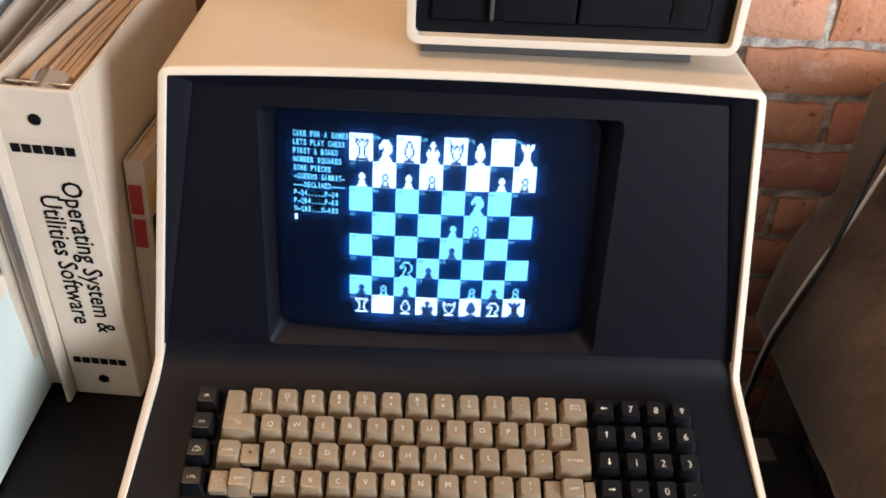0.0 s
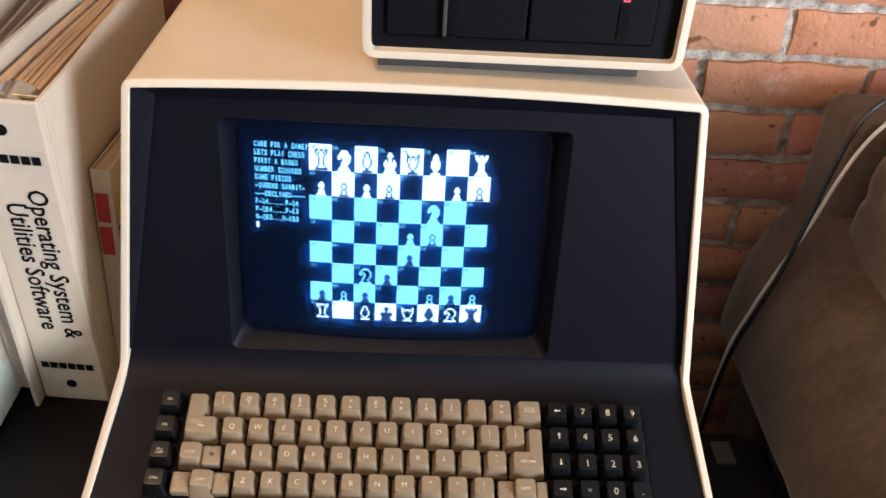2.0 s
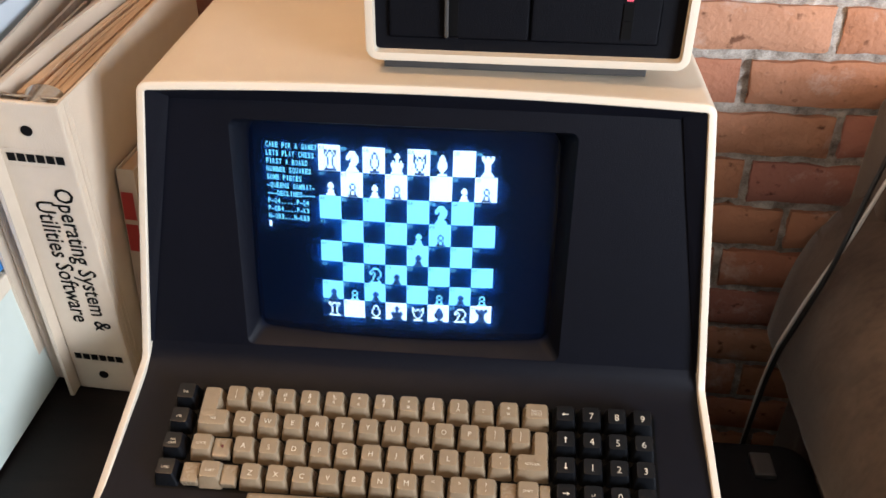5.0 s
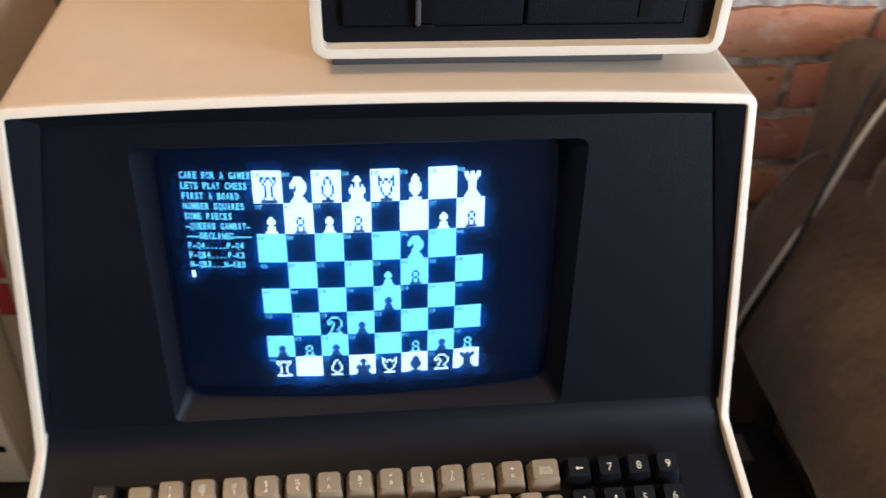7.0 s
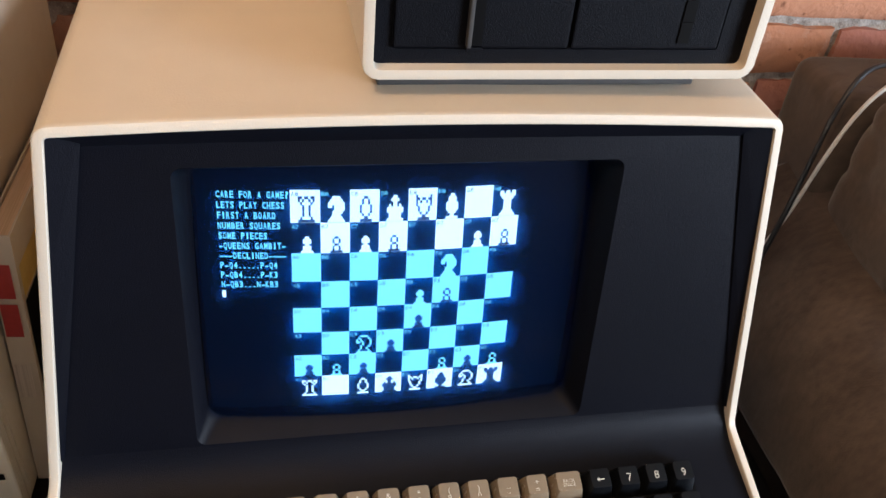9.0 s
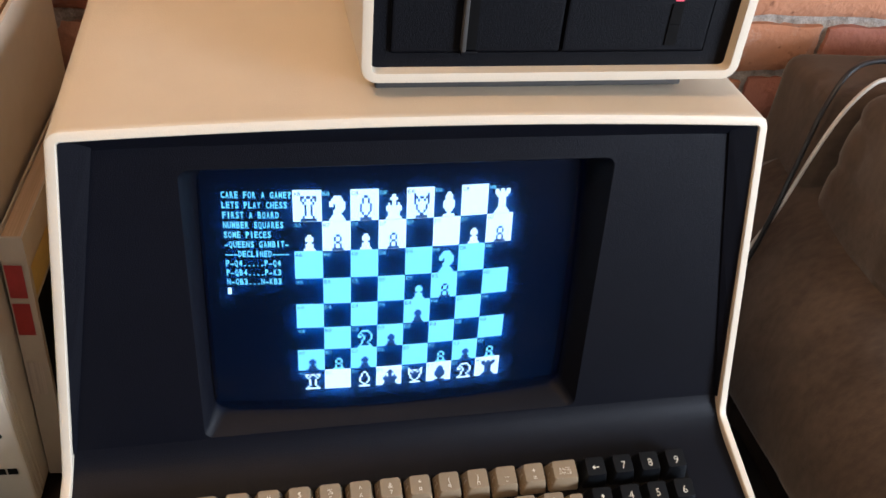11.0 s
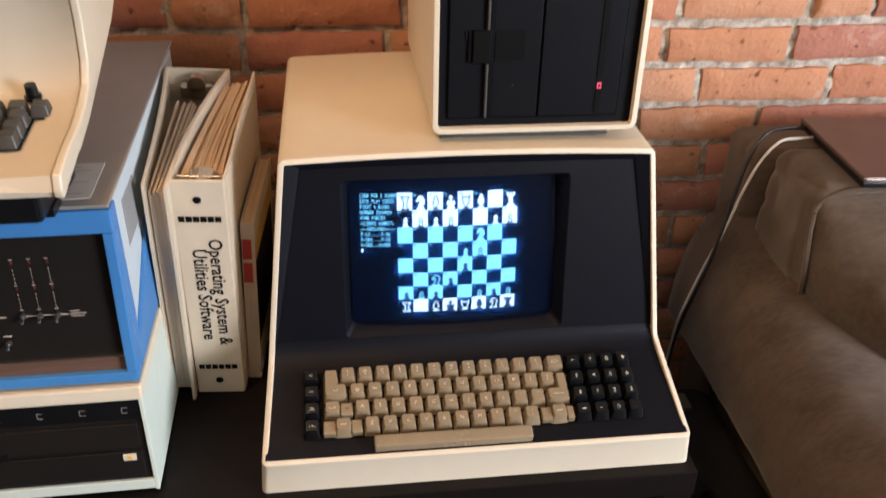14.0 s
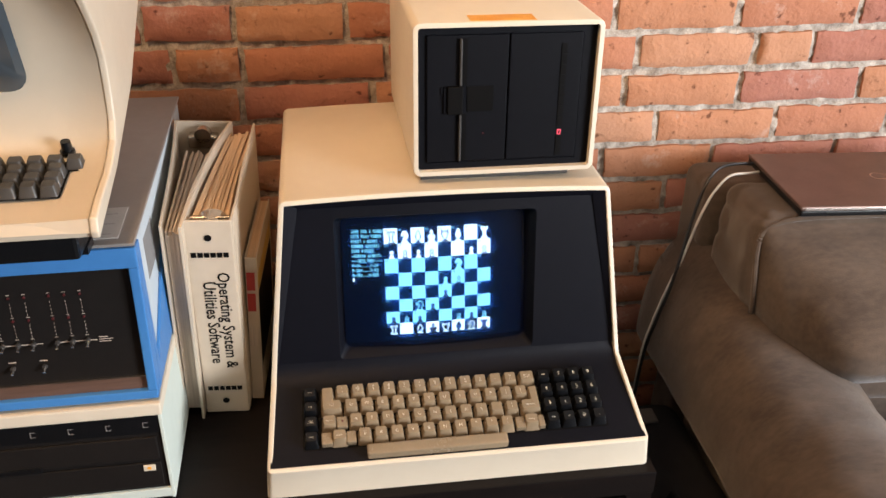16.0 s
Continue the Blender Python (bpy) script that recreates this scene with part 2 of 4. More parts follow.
def box(x0, x1, y0, y1, z0, z1, bevel=0.0, seg=2):
    bm = bmesh.new()
    bmesh.ops.create_cube(bm, size=1, matrix=Matrix.Translation(((x0 + x1) / 2, (y0 + y1) / 2, (z0 + z1) / 2)) @ Matrix.Diagonal((x1 - x0, y1 - y0, z1 - z0, 1)))
    if bevel:
        bmesh.ops.bevel(bm, geom=bm.edges[:], offset=bevel, segments=seg, profile=0.6, affect="EDGES")
    return bm


def join(*bms):
    out = bmesh.new()
    for b in bms:
        me = bpy.data.meshes.new("tmp")
        b.to_mesh(me)
        b.free()
        out.from_mesh(me)
        bpy.data.meshes.remove(me)
    return out


def cyl(r, depth, m, seg=20, r2=None):
    bm = bmesh.new()
    bmesh.ops.create_cone(bm, cap_ends=True, segments=seg, radius1=r, radius2=r if r2 is None else r2, depth=depth, matrix=m)
    return bm


def prism(outline, a, b, put, bevel=0.0, seg=2):
    """A solid with the given 2D outline between a and b; put(u, v, w) gives the point."""
    bm = bmesh.new()
    va = [bm.verts.new(put(u, v, a)) for u, v in outline]
    vb = [bm.verts.new(put(u, v, b)) for u, v in outline]
    bm.faces.new(va), bm.faces.new(vb[::-1])
    k = len(outline)
    for i in range(k):
        bm.faces.new((va[i], vb[i], vb[(i + 1) % k], va[(i + 1) % k]))
    bmesh.ops.recalc_face_normals(bm, faces=bm.faces)
    if bevel:
        bmesh.ops.bevel(bm, geom=bm.edges[:], offset=bevel, segments=seg, profile=0.6, affect="EDGES")
    return bm


def tube(points, r, seg=8):
    """A round cord through points, smoothed."""
    p = [Vector(q) for q in points]
    fine = []
    for i in range(len(p) - 1):
        a, b, c, d = p[max(i - 1, 0)], p[i], p[i + 1], p[min(i + 2, len(p) - 1)]
        for k in range(6):
            t = k / 6
            fine.append(0.5 * ((2 * b) + (c - a) * t + (2 * a - 5 * b + 4 * c - d) * t * t + (3 * b - a - 3 * c + d) * t ** 3))
    fine.append(p[-1])
    verts, faces = [], []
    for i, q in enumerate(fine):
        way = (fine[min(i + 1, len(fine) - 1)] - fine[max(i - 1, 0)]).normalized()
        side = way.cross(Vector((0.3, 0.2, 1))).normalized()
        up = side.cross(way)
        for k in range(seg):
            w = 2 * math.pi * k / seg
            verts.append(q + r * (math.cos(w) * side + math.sin(w) * up))
    for i in range(len(fine) - 1):
        for k in range(seg):
            faces.append((i * seg + k, i * seg + (k + 1) % seg, (i + 1) * seg + (k + 1) % seg, (i + 1) * seg + k))
    return verts, faces


GLYPHS = {}


def words(body, size, pitch=None, align="CENTER", bold=0.0):
    """Flat points and faces of a line of writing in the built-in font."""
    key = (body, size, pitch, align, bold)
    if key not in GLYPHS:
        if pitch:
            verts, faces = [], []
            for i, ch in enumerate(body):
                if ch != " ":
                    v, f = words(ch, size, bold=bold)
                    off = len(verts)
                    wide = max(p[0] for p in v) - min(p[0] for p in v)
                    mid = (max(p[0] for p in v) + min(p[0] for p in v)) / 2
                    fit = 0.80 * pitch / wide if wide > 0.45 * pitch else 1.0
                    verts += [((p[0] - mid) * fit + (i + 0.5) * pitch, p[1]) for p in v]
                    faces += [tuple(q + off for q in g) for g in f]
            GLYPHS[key] = (verts, faces)
        else:
            cu = bpy.data.curves.new("writing", "FONT")
            cu.body, cu.size, cu.align_x, cu.align_y, cu.resolution_u = body, size, align, "BOTTOM_BASELINE", 2
            cu.offset = bold
            ob = bpy.data.objects.new("writing", cu)
            me = bpy.data.meshes.new_from_object(ob)
            GLYPHS[key] = ([(v.co.x, v.co.y) for v in me.vertices], [tuple(p.vertices) for p in me.polygons])
            bpy.data.objects.remove(ob)
            bpy.data.curves.remove(cu)
            bpy.data.meshes.remove(me)
    return GLYPHS[key]


def onto(flat, put):
    return [put(u, v) for u, v in flat[0]], flat[1]


def quads(rects):
    """Flat rectangles (u0, u1, v0, v1) as points and faces."""
    verts, faces = [], []
    for u0, u1, v0, v1 in rects:
        k = len(verts)
        verts += [(u0, v0), (u1, v0), (u1, v1), (u0, v1)]
        faces.append((k, k + 1, k + 2, k + 3))
    return verts, faces


# ---------------------------------------------------------------- the room
WALL_Y = 0.74
COURSE, SLOPE = 0.0645, 0.015
X0, X1, Y0, Z1 = -2.4, 2.8, -2.6, 2.6
tagged(part("floor", box(X0, X1, Y0, WALL_Y + 0.1, -0.05, 0), FLOOR), "dark stained wooden board floor", "floor", kind="structure")
tagged(part("ceiling", box(X0, X1, Y0, WALL_Y + 0.1, Z1, Z1 + 0.05), CEILING), "plain white painted ceiling", "ceiling", kind="structure")
tagged(part("wall_west", box(X0 - 0.1, X0, Y0, WALL_Y + 0.1, 0, Z1), PLASTER), "plain pale plastered side wall", "wall", kind="structure")
tagged(part("wall_south", box(X0, X1, Y0 - 0.1, Y0, 0, Z1), PLASTER), "plain pale plastered rear wall", "wall", kind="structure")
east = join(box(X1, X1 + 0.1, Y0, -2.42, 0, Z1), box(X1, X1 + 0.1, -1.08, WALL_Y + 0.1, 0, Z1), box(X1, X1 + 0.1, -2.42, -1.08, 0, 0.8), box(X1, X1 + 0.1, -2.42, -1.08, 2.1, Z1))
tagged(part("wall_east", east, PLASTER), "plain pale plastered side wall with a window opening", "wall", kind="structure")

# ---------------------------------------------------------------- the dark shelf unit that carries the machines
TOP = 0.70
M0 = pose(0.030, 0.1495, TOP, 0, 0, 2.9)
desk = thing("shelf_unit", "black-brown veneered low shelf unit used as a table", "shelf", pose(0.030, 0.1495, 0, 0, 0, 2.9))
part("top", box(-1.25, 0.234, -0.014, 0.53, TOP - 0.034, TOP, 0.0015), DESK, desk)
part("side_panel", box(0.200, 0.233, -0.012, 0.52, 0.0, TOP - 0.0345, 0.001), DESK, desk)
part("side_panel", box(-1.249, -1.215, -0.012, 0.52, 0.0, TOP - 0.0345, 0.001), DESK, desk)
part("divider", box(-0.42, -0.40, 0.0, 0.51, 0.05, TOP - 0.0345, 0.001), DESK, desk)
part("shelf", box(-1.2145, 0.1995, -0.005, 0.51, 0.36, 0.385, 0.001), DESK, desk)
part("back_panel", box(-1.2145, 0.1995, 0.511, 0.519, 0.0, TOP - 0.0345), DESK, desk)

SHELF = pose(0.030, 0.1495, 0.385, 0, 0, 2.9)
for x0, x1, h, d, colour, lab in ((0.015, 0.075, 0.268, 0.17, BLUE, "blue and white software box on the shelf"), (0.079, 0.128, 0.262, 0.17, GREYKEY, "dark grey manual box on the shelf"), (0.131, 0.180, 0.266, 0.17, BLUE, "blue and white software box on the shelf")):
    b = thing("software_box", lab, "box", SHELF, "boxes on the shelf")
    part("carton", box(x0, x1, 0.035, 0.035 + d, 0, h, 0.001), colour, b)
    part("white_band", box(x1 - 0.006, x1 + 0.0004, 0.0344, 0.0344 + d, 0, h + 0.0006, 0.0), BINDERWHITE, b)
b = thing("paper_stack", "pale loose papers stacked on the shelf", "papers", SHELF)
part("sheets", box(-0.20, 0.0, 0.03, 0.25, 0, 0.235, 0.001), PAPERGREY, b)

# ---------------------------------------------------------------- the desktop computer with screen and keyboard
computer = thing("desktop_computer", "cream metal desktop computer with black bezel, lit screen and tan keyboard", "computer", M0)
CX = -0.002


def half(z):
    return 0.2318 - 0.1135 * z


def shell_mesh():
    """The cream case: tapering sides, crowned top, and an open front with a narrow rounded rim."""
    p0, p1, p2 = Vector((0, -0.001, 0.0395)), Vector((0, 0.118, 0.0885)), Vector((0, 0.1465, 0.3105))
    v1, v2 = (p1 - p0).normalized(), (p2 - p1).normalized()
    n1, n2 = Vector((0, -v1.z, v1.y)), Vector((0, -v2.z, v2.y))
    nk = (n1 + n2) / (1 + n1.dot(n2))
    R, back = 0.007, 0.460
    ring = []  # point on the front edge, outward way, way out of the face, kind of wall behind it

    def side(sx):
        out = []
        for k in range(5):
            w = radians(90 * k / 4)
            q = p0 + v1 * (R - R * math.cos(w))
            out.append((q, sx * (R - R * math.sin(w)), (Vector((sx, 0, 0)) * math.sin(w) - v1 * math.cos(w)), n1, "front"))
        for k in (0.35, 0.7, 0.92):
            out.append((p0.lerp(p1, k), 0, Vector((sx, 0, 0)), n1, "side"))
        out.append((p1 - v1 * 0.002 + n1 * 0.0004, 0, Vector((sx, 0, 0)), (n1 + nk) / 2, "side"))
        out.append((p1 + v2 * 0.003 + n2 * 0.0004, 0, Vector((sx, 0, 0)), (n2 + nk) / 2, "side"))
        for k in (0.12, 0.4, 0.7, 0.95):
            out.append((p1.lerp(p2, k), 0, Vector((sx, 0, 0)), n2, "side"))
        for k in range(5):
            w = radians(90 * k / 4)
            q = p2 - v2 * (R - R * math.sin(w))
            out.append((q, sx * (R - R * math.cos(w)), (Vector((sx, 0, 0)) * math.cos(w) + v2 * math.sin(w)), n2, "top"))
        return [(q, sx, inx, o, nn, kind) for q, inx, o, nn, kind in out]

    left, right = side(-1), side(1)
    ring = [(Vector((CX + sx * half(q.z) - inx, q.y, q.z)), o, nn, kind) for q, sx, inx, o, nn, kind in left]
    for k in range(1, 15):
        s = -1 + 2 * k / 15
        ring.append((Vector((CX + s * (half(p2.z) - R), p2.y, p2.z)), v2.copy(), n2, "top"))
    ring += [(Vector((CX + sx * half(q.z) - inx, q.y, q.z)), o, nn, kind) for q, sx, inx, o, nn, kind in reversed(right)]
    for k in range(1, 8):
        s = 1 - 2 * k / 8
        ring.append((Vector((CX + s * (half(p0.z) - R), p0.y, p0.z)), -v1, n1, "front"))
    ring = [(p + Vector((0, 0, 0.0050 * (1 - min(1, abs((p.x - CX) / half(p2.z))) ** 2) if kind == "top" else 0)), o, nn, kind) for p, o, nn, kind in ring]
    section = [(0, -0.0045), (0, -0.0022), (-0.0007, -0.0007), (-0.0022, 0), (-0.0055, 0), (-0.0062, -0.0008), (-0.0066, -0.010)]
    bm = bmesh.new()
    loops = [[bm.verts.new(p + o * a + nn * h) for a, h in section] for p, o, nn, kind in ring]
    m = len(loops)
    for i in range(m):
        a, b = loops[i], loops[(i + 1) % m]
        for k in range(len(section) - 1):
            bm.faces.new((a[k], b[k], b[k + 1], a[k + 1]))
    # top runs back, front runs down
    far = {}
    for i, (p, o, nn, kind) in enumerate(ring):
        q = loops[i][0].co
        if kind == "top":
            far[i] = [bm.verts.new((q.x, 0.30, q.z + 0.0032)), bm.verts.new((q.x, back - 0.005, q.z + 0.0062)), bm.verts.new((q.x, back, q.z + 0.003)), bm.verts.new((q.x, back, 0.0006))]
        elif kind == "front":
            far[i] = [bm.verts.new((q.x + (q.x - CX) * 0.012, q.y, 0.0006))]
    for i in range(m):
        j = (i + 1) % m
        if ring[i][3] == ring[j][3] != "side":
            ca, cb = [loops[i][0]] + far[i], [loops[j][0]] + far[j]
            for k in range(len(ca) - 1):
                bm.faces.new((ca[k], ca[k + 1], cb[k + 1], cb[k]))
    idx = [i for i in range(m) if ring[i][3] == "side"]
    for grp in ([i for i in idx if i < m // 3], [i for i in idx if i >= m // 3]):
        lo, hi = grp[0], grp[-1]
        if ring[(lo - 1) % m][3] == "top":
            lo, hi = hi, lo
        seq = sorted(grp, key=lambda i: ring[i][0].z)
        topi = (hi + 1) % m if ring[(hi + 1) % m][3] == "top" else (hi - 1) % m
        boti = (lo - 1) % m if ring[(lo - 1) % m][3] == "front" else (lo + 1) % m
        poly = [far[boti][0], loops[boti][0]] + [loops[i][0] for i in seq] + [loops[topi][0]] + far[topi]
        bm.faces.new(poly)
    bmesh.ops.recalc_face_normals(bm, faces=bm.faces)
    return bm


part("case", shell_mesh(), CREAM, computer, smooth=True)


def panel_y(z):
    return 0.1265 + 0.125 * (z - 0.1015)


def panel_z(y):
    return 0.0405 + 0.36 * (y - 0.002)


# keyboard deck and the bend up to the screen, one curved black sheet
bend = [(0.004, panel_z(0.004) + 0.001), (0.03, panel_z(0.03)), (0.07, panel_z(0.07)), (0.098, panel_z(0.098))]
ZF = panel_z(0.098)
for a in range(1, 7):
    w = a / 6
    q0, q1, q2 = Vector((0.098, ZF)), Vector((0.1235, ZF + 0.0095)), Vector((panel_y(0.0995), 0.0995))
    p = (1 - w) ** 2 * q0 + 2 * w * (1 - w) * q1 + w * w * q2
    bend.append((p.x, p.y))
verts, faces = [], []
for y, z in bend:
    for s in np.linspace(-1, 1, 9):
        verts.append((CX + s * (half(z) - 0.0038), y, z))
for i in range(len(bend) - 1):
    for k in range(8):
        faces.append((i * 9 + k, i * 9 + k + 1, i * 9 + k + 10, i * 9 + k + 9))
part("keyboard_deck", (verts, faces), BLACKPANEL, computer, "black textured keyboard deck", smooth=True)

# screen surround with a sunk window: flat border, sloping reveal
OL, OR, OB, OT = -0.137, 0.1055, 0.1015, 0.2835
bm = bmesh.new()


def ring(x0, x1, z0, z1, back, r):
    """Points round a rounded rectangle in the plane of the screen surround."""
    out = []
    for cx, cz, a0 in ((x1 - r, z1 - r, 0), (x0 + r, z1 - r, 90), (x0 + r, z0 + r, 180), (x1 - r, z0 + r, 270)):
        for a in range(0, 91, 18):
            w = radians(a0 + a)
            x, z = cx + r * math.cos(w), cz + r * math.sin(w)
            out.append(bm.verts.new((x, panel_y(z) + back, z)))
    return out


def bridge(a, b):
    for i in range(len(a)):
        bm.faces.new((a[i], a[(i + 1) % len(a)], b[(i + 1) % len(b)], b[i]))


outer = []
for cz, sx, a0 in ((0.3085, 1, 0), (0.3085, -1, 90), (0.0995, -1, 180), (0.0995, 1, 270)):
    for a in range(0, 91, 18):
        x = CX + sx * (half(cz) - 0.0038)
        outer.append(bm.verts.new((x, panel_y(cz) + (0.0 if cz < 0.2 else 0.001), cz)))
rings = [outer, ring(OL - 0.001, OR + 0.001, OB - 0.001, OT + 0.001, 0.0, 0.006), ring(OL, OR, OB, OT, 0.0012, 0.0055), ring(OL + 0.004, OR - 0.006, OB + 0.005, OT - 0.004, 0.010, 0.008),
         ring(OL + 0.007, OR - 0.010, OB + 0.009, OT - 0.006, 0.022, 0.014), ring(OL + 0.007, OR - 0.010, OB + 0.009, OT - 0.006, 0.04, 0.014)]
for a, b in zip(rings, rings[1:]):
    bridge(a, b)
bmesh.ops.remove_doubles(bm, verts=bm.verts, dist=1e-6)
part("screen_surround", bm, BLACKPANEL, computer, "black recessed screen bezel", smooth=True)
# sloping black cheeks between rim and surround, wide at the top
for sx in (-1, 1):
    v = []
    for z in (0.0995, 0.16, 0.23, 0.3085):
        f = (z - 0.0995) / 0.209
        xo = CX + sx * (half(z) - 0.0064)
        v += [(xo, panel_y(z) - 0.003 - 0.0022 * f, z), (xo - sx * (0.002 + 0.0140 * f), panel_y(z) - 0.0006, z)]
    part("bezel_cheek", (v, [(i, i + 1, i + 3, i + 2) for i in (0, 2, 4)]), BLACKPANEL, computer)
v = []
for s in np.linspace(-1, 1, 13):
    x = CX + s * (half(0.3085) - 0.0064)
    c = 0.005 * (1 - s * s)
    v += [(x, 0.1478, 0.3042 + c), (x, 0.1517, 0.2965 + c * 0.3)]
part("bezel_brow", (v, [(i, i + 1, i + 3, i + 2) for i in range(0, 24, 2)]), BLACKPANEL, computer, smooth=True)

# picture tube
TX, TZ = -0.016, 0.1915


def tube_y(x, z, lift=0.0):
    """Bulged glass face, leaning back a little more than its surround."""
    return 0.1405 + 0.1625 * (z - 0.13) - 0.0045 * (1 - ((x - TX) / 0.075) ** 2 * 0.6 - ((z - TZ) / 0.068) ** 2 * 0.4) - lift + 0.0015


nx, nz = 20, 16
verts = [(x, tube_y(x, z), z) for z in np.linspace(OB + 0.002, OT - 0.001, nz) for x in np.linspace(OL + 0.001, OR - 0.001, nx)]
faces = [(j * nx + i, j * nx + i + 1, j * nx + nx + i + 1, j * nx + nx + i) for j in range(nz - 1) for i in range(nx - 1)]
screen = part("picture_tube", (verts, faces), CRTGLASS, computer, "dark glass picture tube showing a chess game", smooth=True)


def glass(lift):
    return lambda u, v: (u, tube_y(u, v, lift), v)


# chess position, drawn as coarse lit dots
BX0, BX1, BZ0, BZ1 = -0.0783, 0.0525, 0.1238, 0.2615
CW = (BX1 - BX0) / 8


def row_z(r):
    """Height of a row line: the tube stretches the upper rows."""
    t = r / 8
    return BZ1 - (BZ1 - BZ0) * (1.13 * t - 0.13 * t * t)


DOTS = {
    "p": "...XX... ..XXXX.. ..XXXX.. ...XX... ..XXXX.. ..XXXX.. .XXXXXX.",
    "r": "XX.XX.XX XXXXXXXX .XXXXXX. ..XXXX.. ..XXXX.. ..XXXX.. ..XXXX.. .XXXXXX. XXXXXXXX",
    "n": "..XXXX.. .XXXXXX. XXXXXXXX XX.XXXXX ...XXXXX ..XXXXX. ..XXXX.. .XXXXXX. XXXXXXXX",
    "b": "...XX... ..XXXX.. ..XXXX.. .XXXXXX. .XXXXXX. .XXXXXX. ..XXXX.. ...XX... .XXXXXX.",
    "k": "...XX... ..XXXX.. ...XX... .X.XX.X. XXXXXXXX XXXXXXXX .XXXXXX. .XXXXXX. XXXXXXXX",
    "q": "X......X XX.XX.XX XXXXXXXX XXXXXXXX .XXXXXX. .XXXXXX. ..XXXX.. ...XX... .XXXXXX.",
}
POSITION = ["rnbkqb.r", "pppp..pp", ".....n..", "....pp..", "....P...", "..NP....", "PPP..PPP", "R.BKQBNR"]


def dot_rects(kind, cx, z0, hollow, CH):
    rows = DOTS[kind].split()
    w, h = CW * 0.56 / 8, CH * (0.80 if kind != "p" else 0.70) / 9
    out = []
    for j, row in enumerate(reversed(rows)):
        for i, ch in enumerate(row):
            solid = ch == "X"
            if solid and hollow:
                k = len(rows) - 1 - j
                near = [0 <= k + b < len(rows) and 0 <= i + a < 8 and rows[k + b][i + a] == "X" for a, b in ((1, 0), (-1, 0), (0, 1), (0, -1))]
                solid = not all(near)
            if solid:
                out.append((cx + (i - 4) * w - w * 0.02, cx + (i - 3) * w + w * 0.02, z0 + j * h, z0 + (j + 1.02) * h))
    return out


for r in range(8):
    for c in range(8):
        lit = (r + c) % 2 == 0
        x0, z0, CH = BX0 + c * CW, row_z(r + 1), row_z(r) - row_z(r + 1)
        light = PHOSPHOR_HOT if r in (0, 1, 7) else PHOSPHOR_MID
        if lit:
            grid = quads([(x0 + a * CW / 3, x0 + (a + 1) * CW / 3, z0 + b * CH / 3, z0 + (b + 1) * CH / 3) for a in range(3) for b in range(3)])
            part("lit_square", onto(grid, glass(0.0006)), light, screen)
        tag = "ABCDEFGH"[c] + str(8 - r)
        part("square_label", onto(words(tag, 0.0034, 0.0021), lambda u, v, x0=x0, z0=z0, CH=CH: glass(0.0010)(x0 + u + 0.0004, z0 + CH - 0.0033 + v)), PHOSPHOR_OFF if lit else PHOSPHOR, screen)
        k = POSITION[r][c]
        if k != ".":
            upper = k.islower()
            rects = dot_rects(k.lower(), x0 + CW * 0.54, z0 + CH * 0.02, hollow=(upper == lit), CH=CH)
            part("chess_piece", onto(quads(rects), glass(0.0010)), PHOSPHOR_OFF if lit else light, screen)

LINES = ["CARE FOR A GAME?", "LETS PLAY CHESS", "FIRST A BOARD", "NUMBER SQUARES", "SOME PIECES", "-QUEENS GAMBIT-", "---DECLINED----", "P-Q4.....P-Q4", "P-QB4....P-K3", "N-QB3...N-KB3"]
for i, line in enumerate(LINES):
    z = 0.2587 - 0.00603 * i
    part("text_line", onto(words(line, 0.0054, 0.00244, bold=0.00016), lambda u, v, z=z: glass(0.0010)(-0.1178 + u, z - 0.0018 + v)), PHOSPHOR, screen)
part("text_cursor", onto(quads([(-0.1176, -0.1155, 0.2587 - 0.0603 - 0.0024, 0.2587 - 0.0603 + 0.0020)]), glass(0.0010)), PHOSPHOR_HOT, screen)

# added blue-scattering sheet, for the bloom round lit squares and text
verts = [(x, tube_y(x, z, 0.0048), z) for z in np.linspace(OB + 0.010, OT - 0.006, nz) for x in np.linspace(OL + 0.007, OR - 0.010, nx)]
face_glass = part("face_glass", (verts, faces), HALOSHEET, screen, "added sheet that spreads a blue halo round the picture", smooth=True)

# ---- keys
U, ROWP, ROW_Y = 0.0189, 0.0192, 0.0893
DECK = Matrix.Rotation(math.atan(0.36), 4, "X")


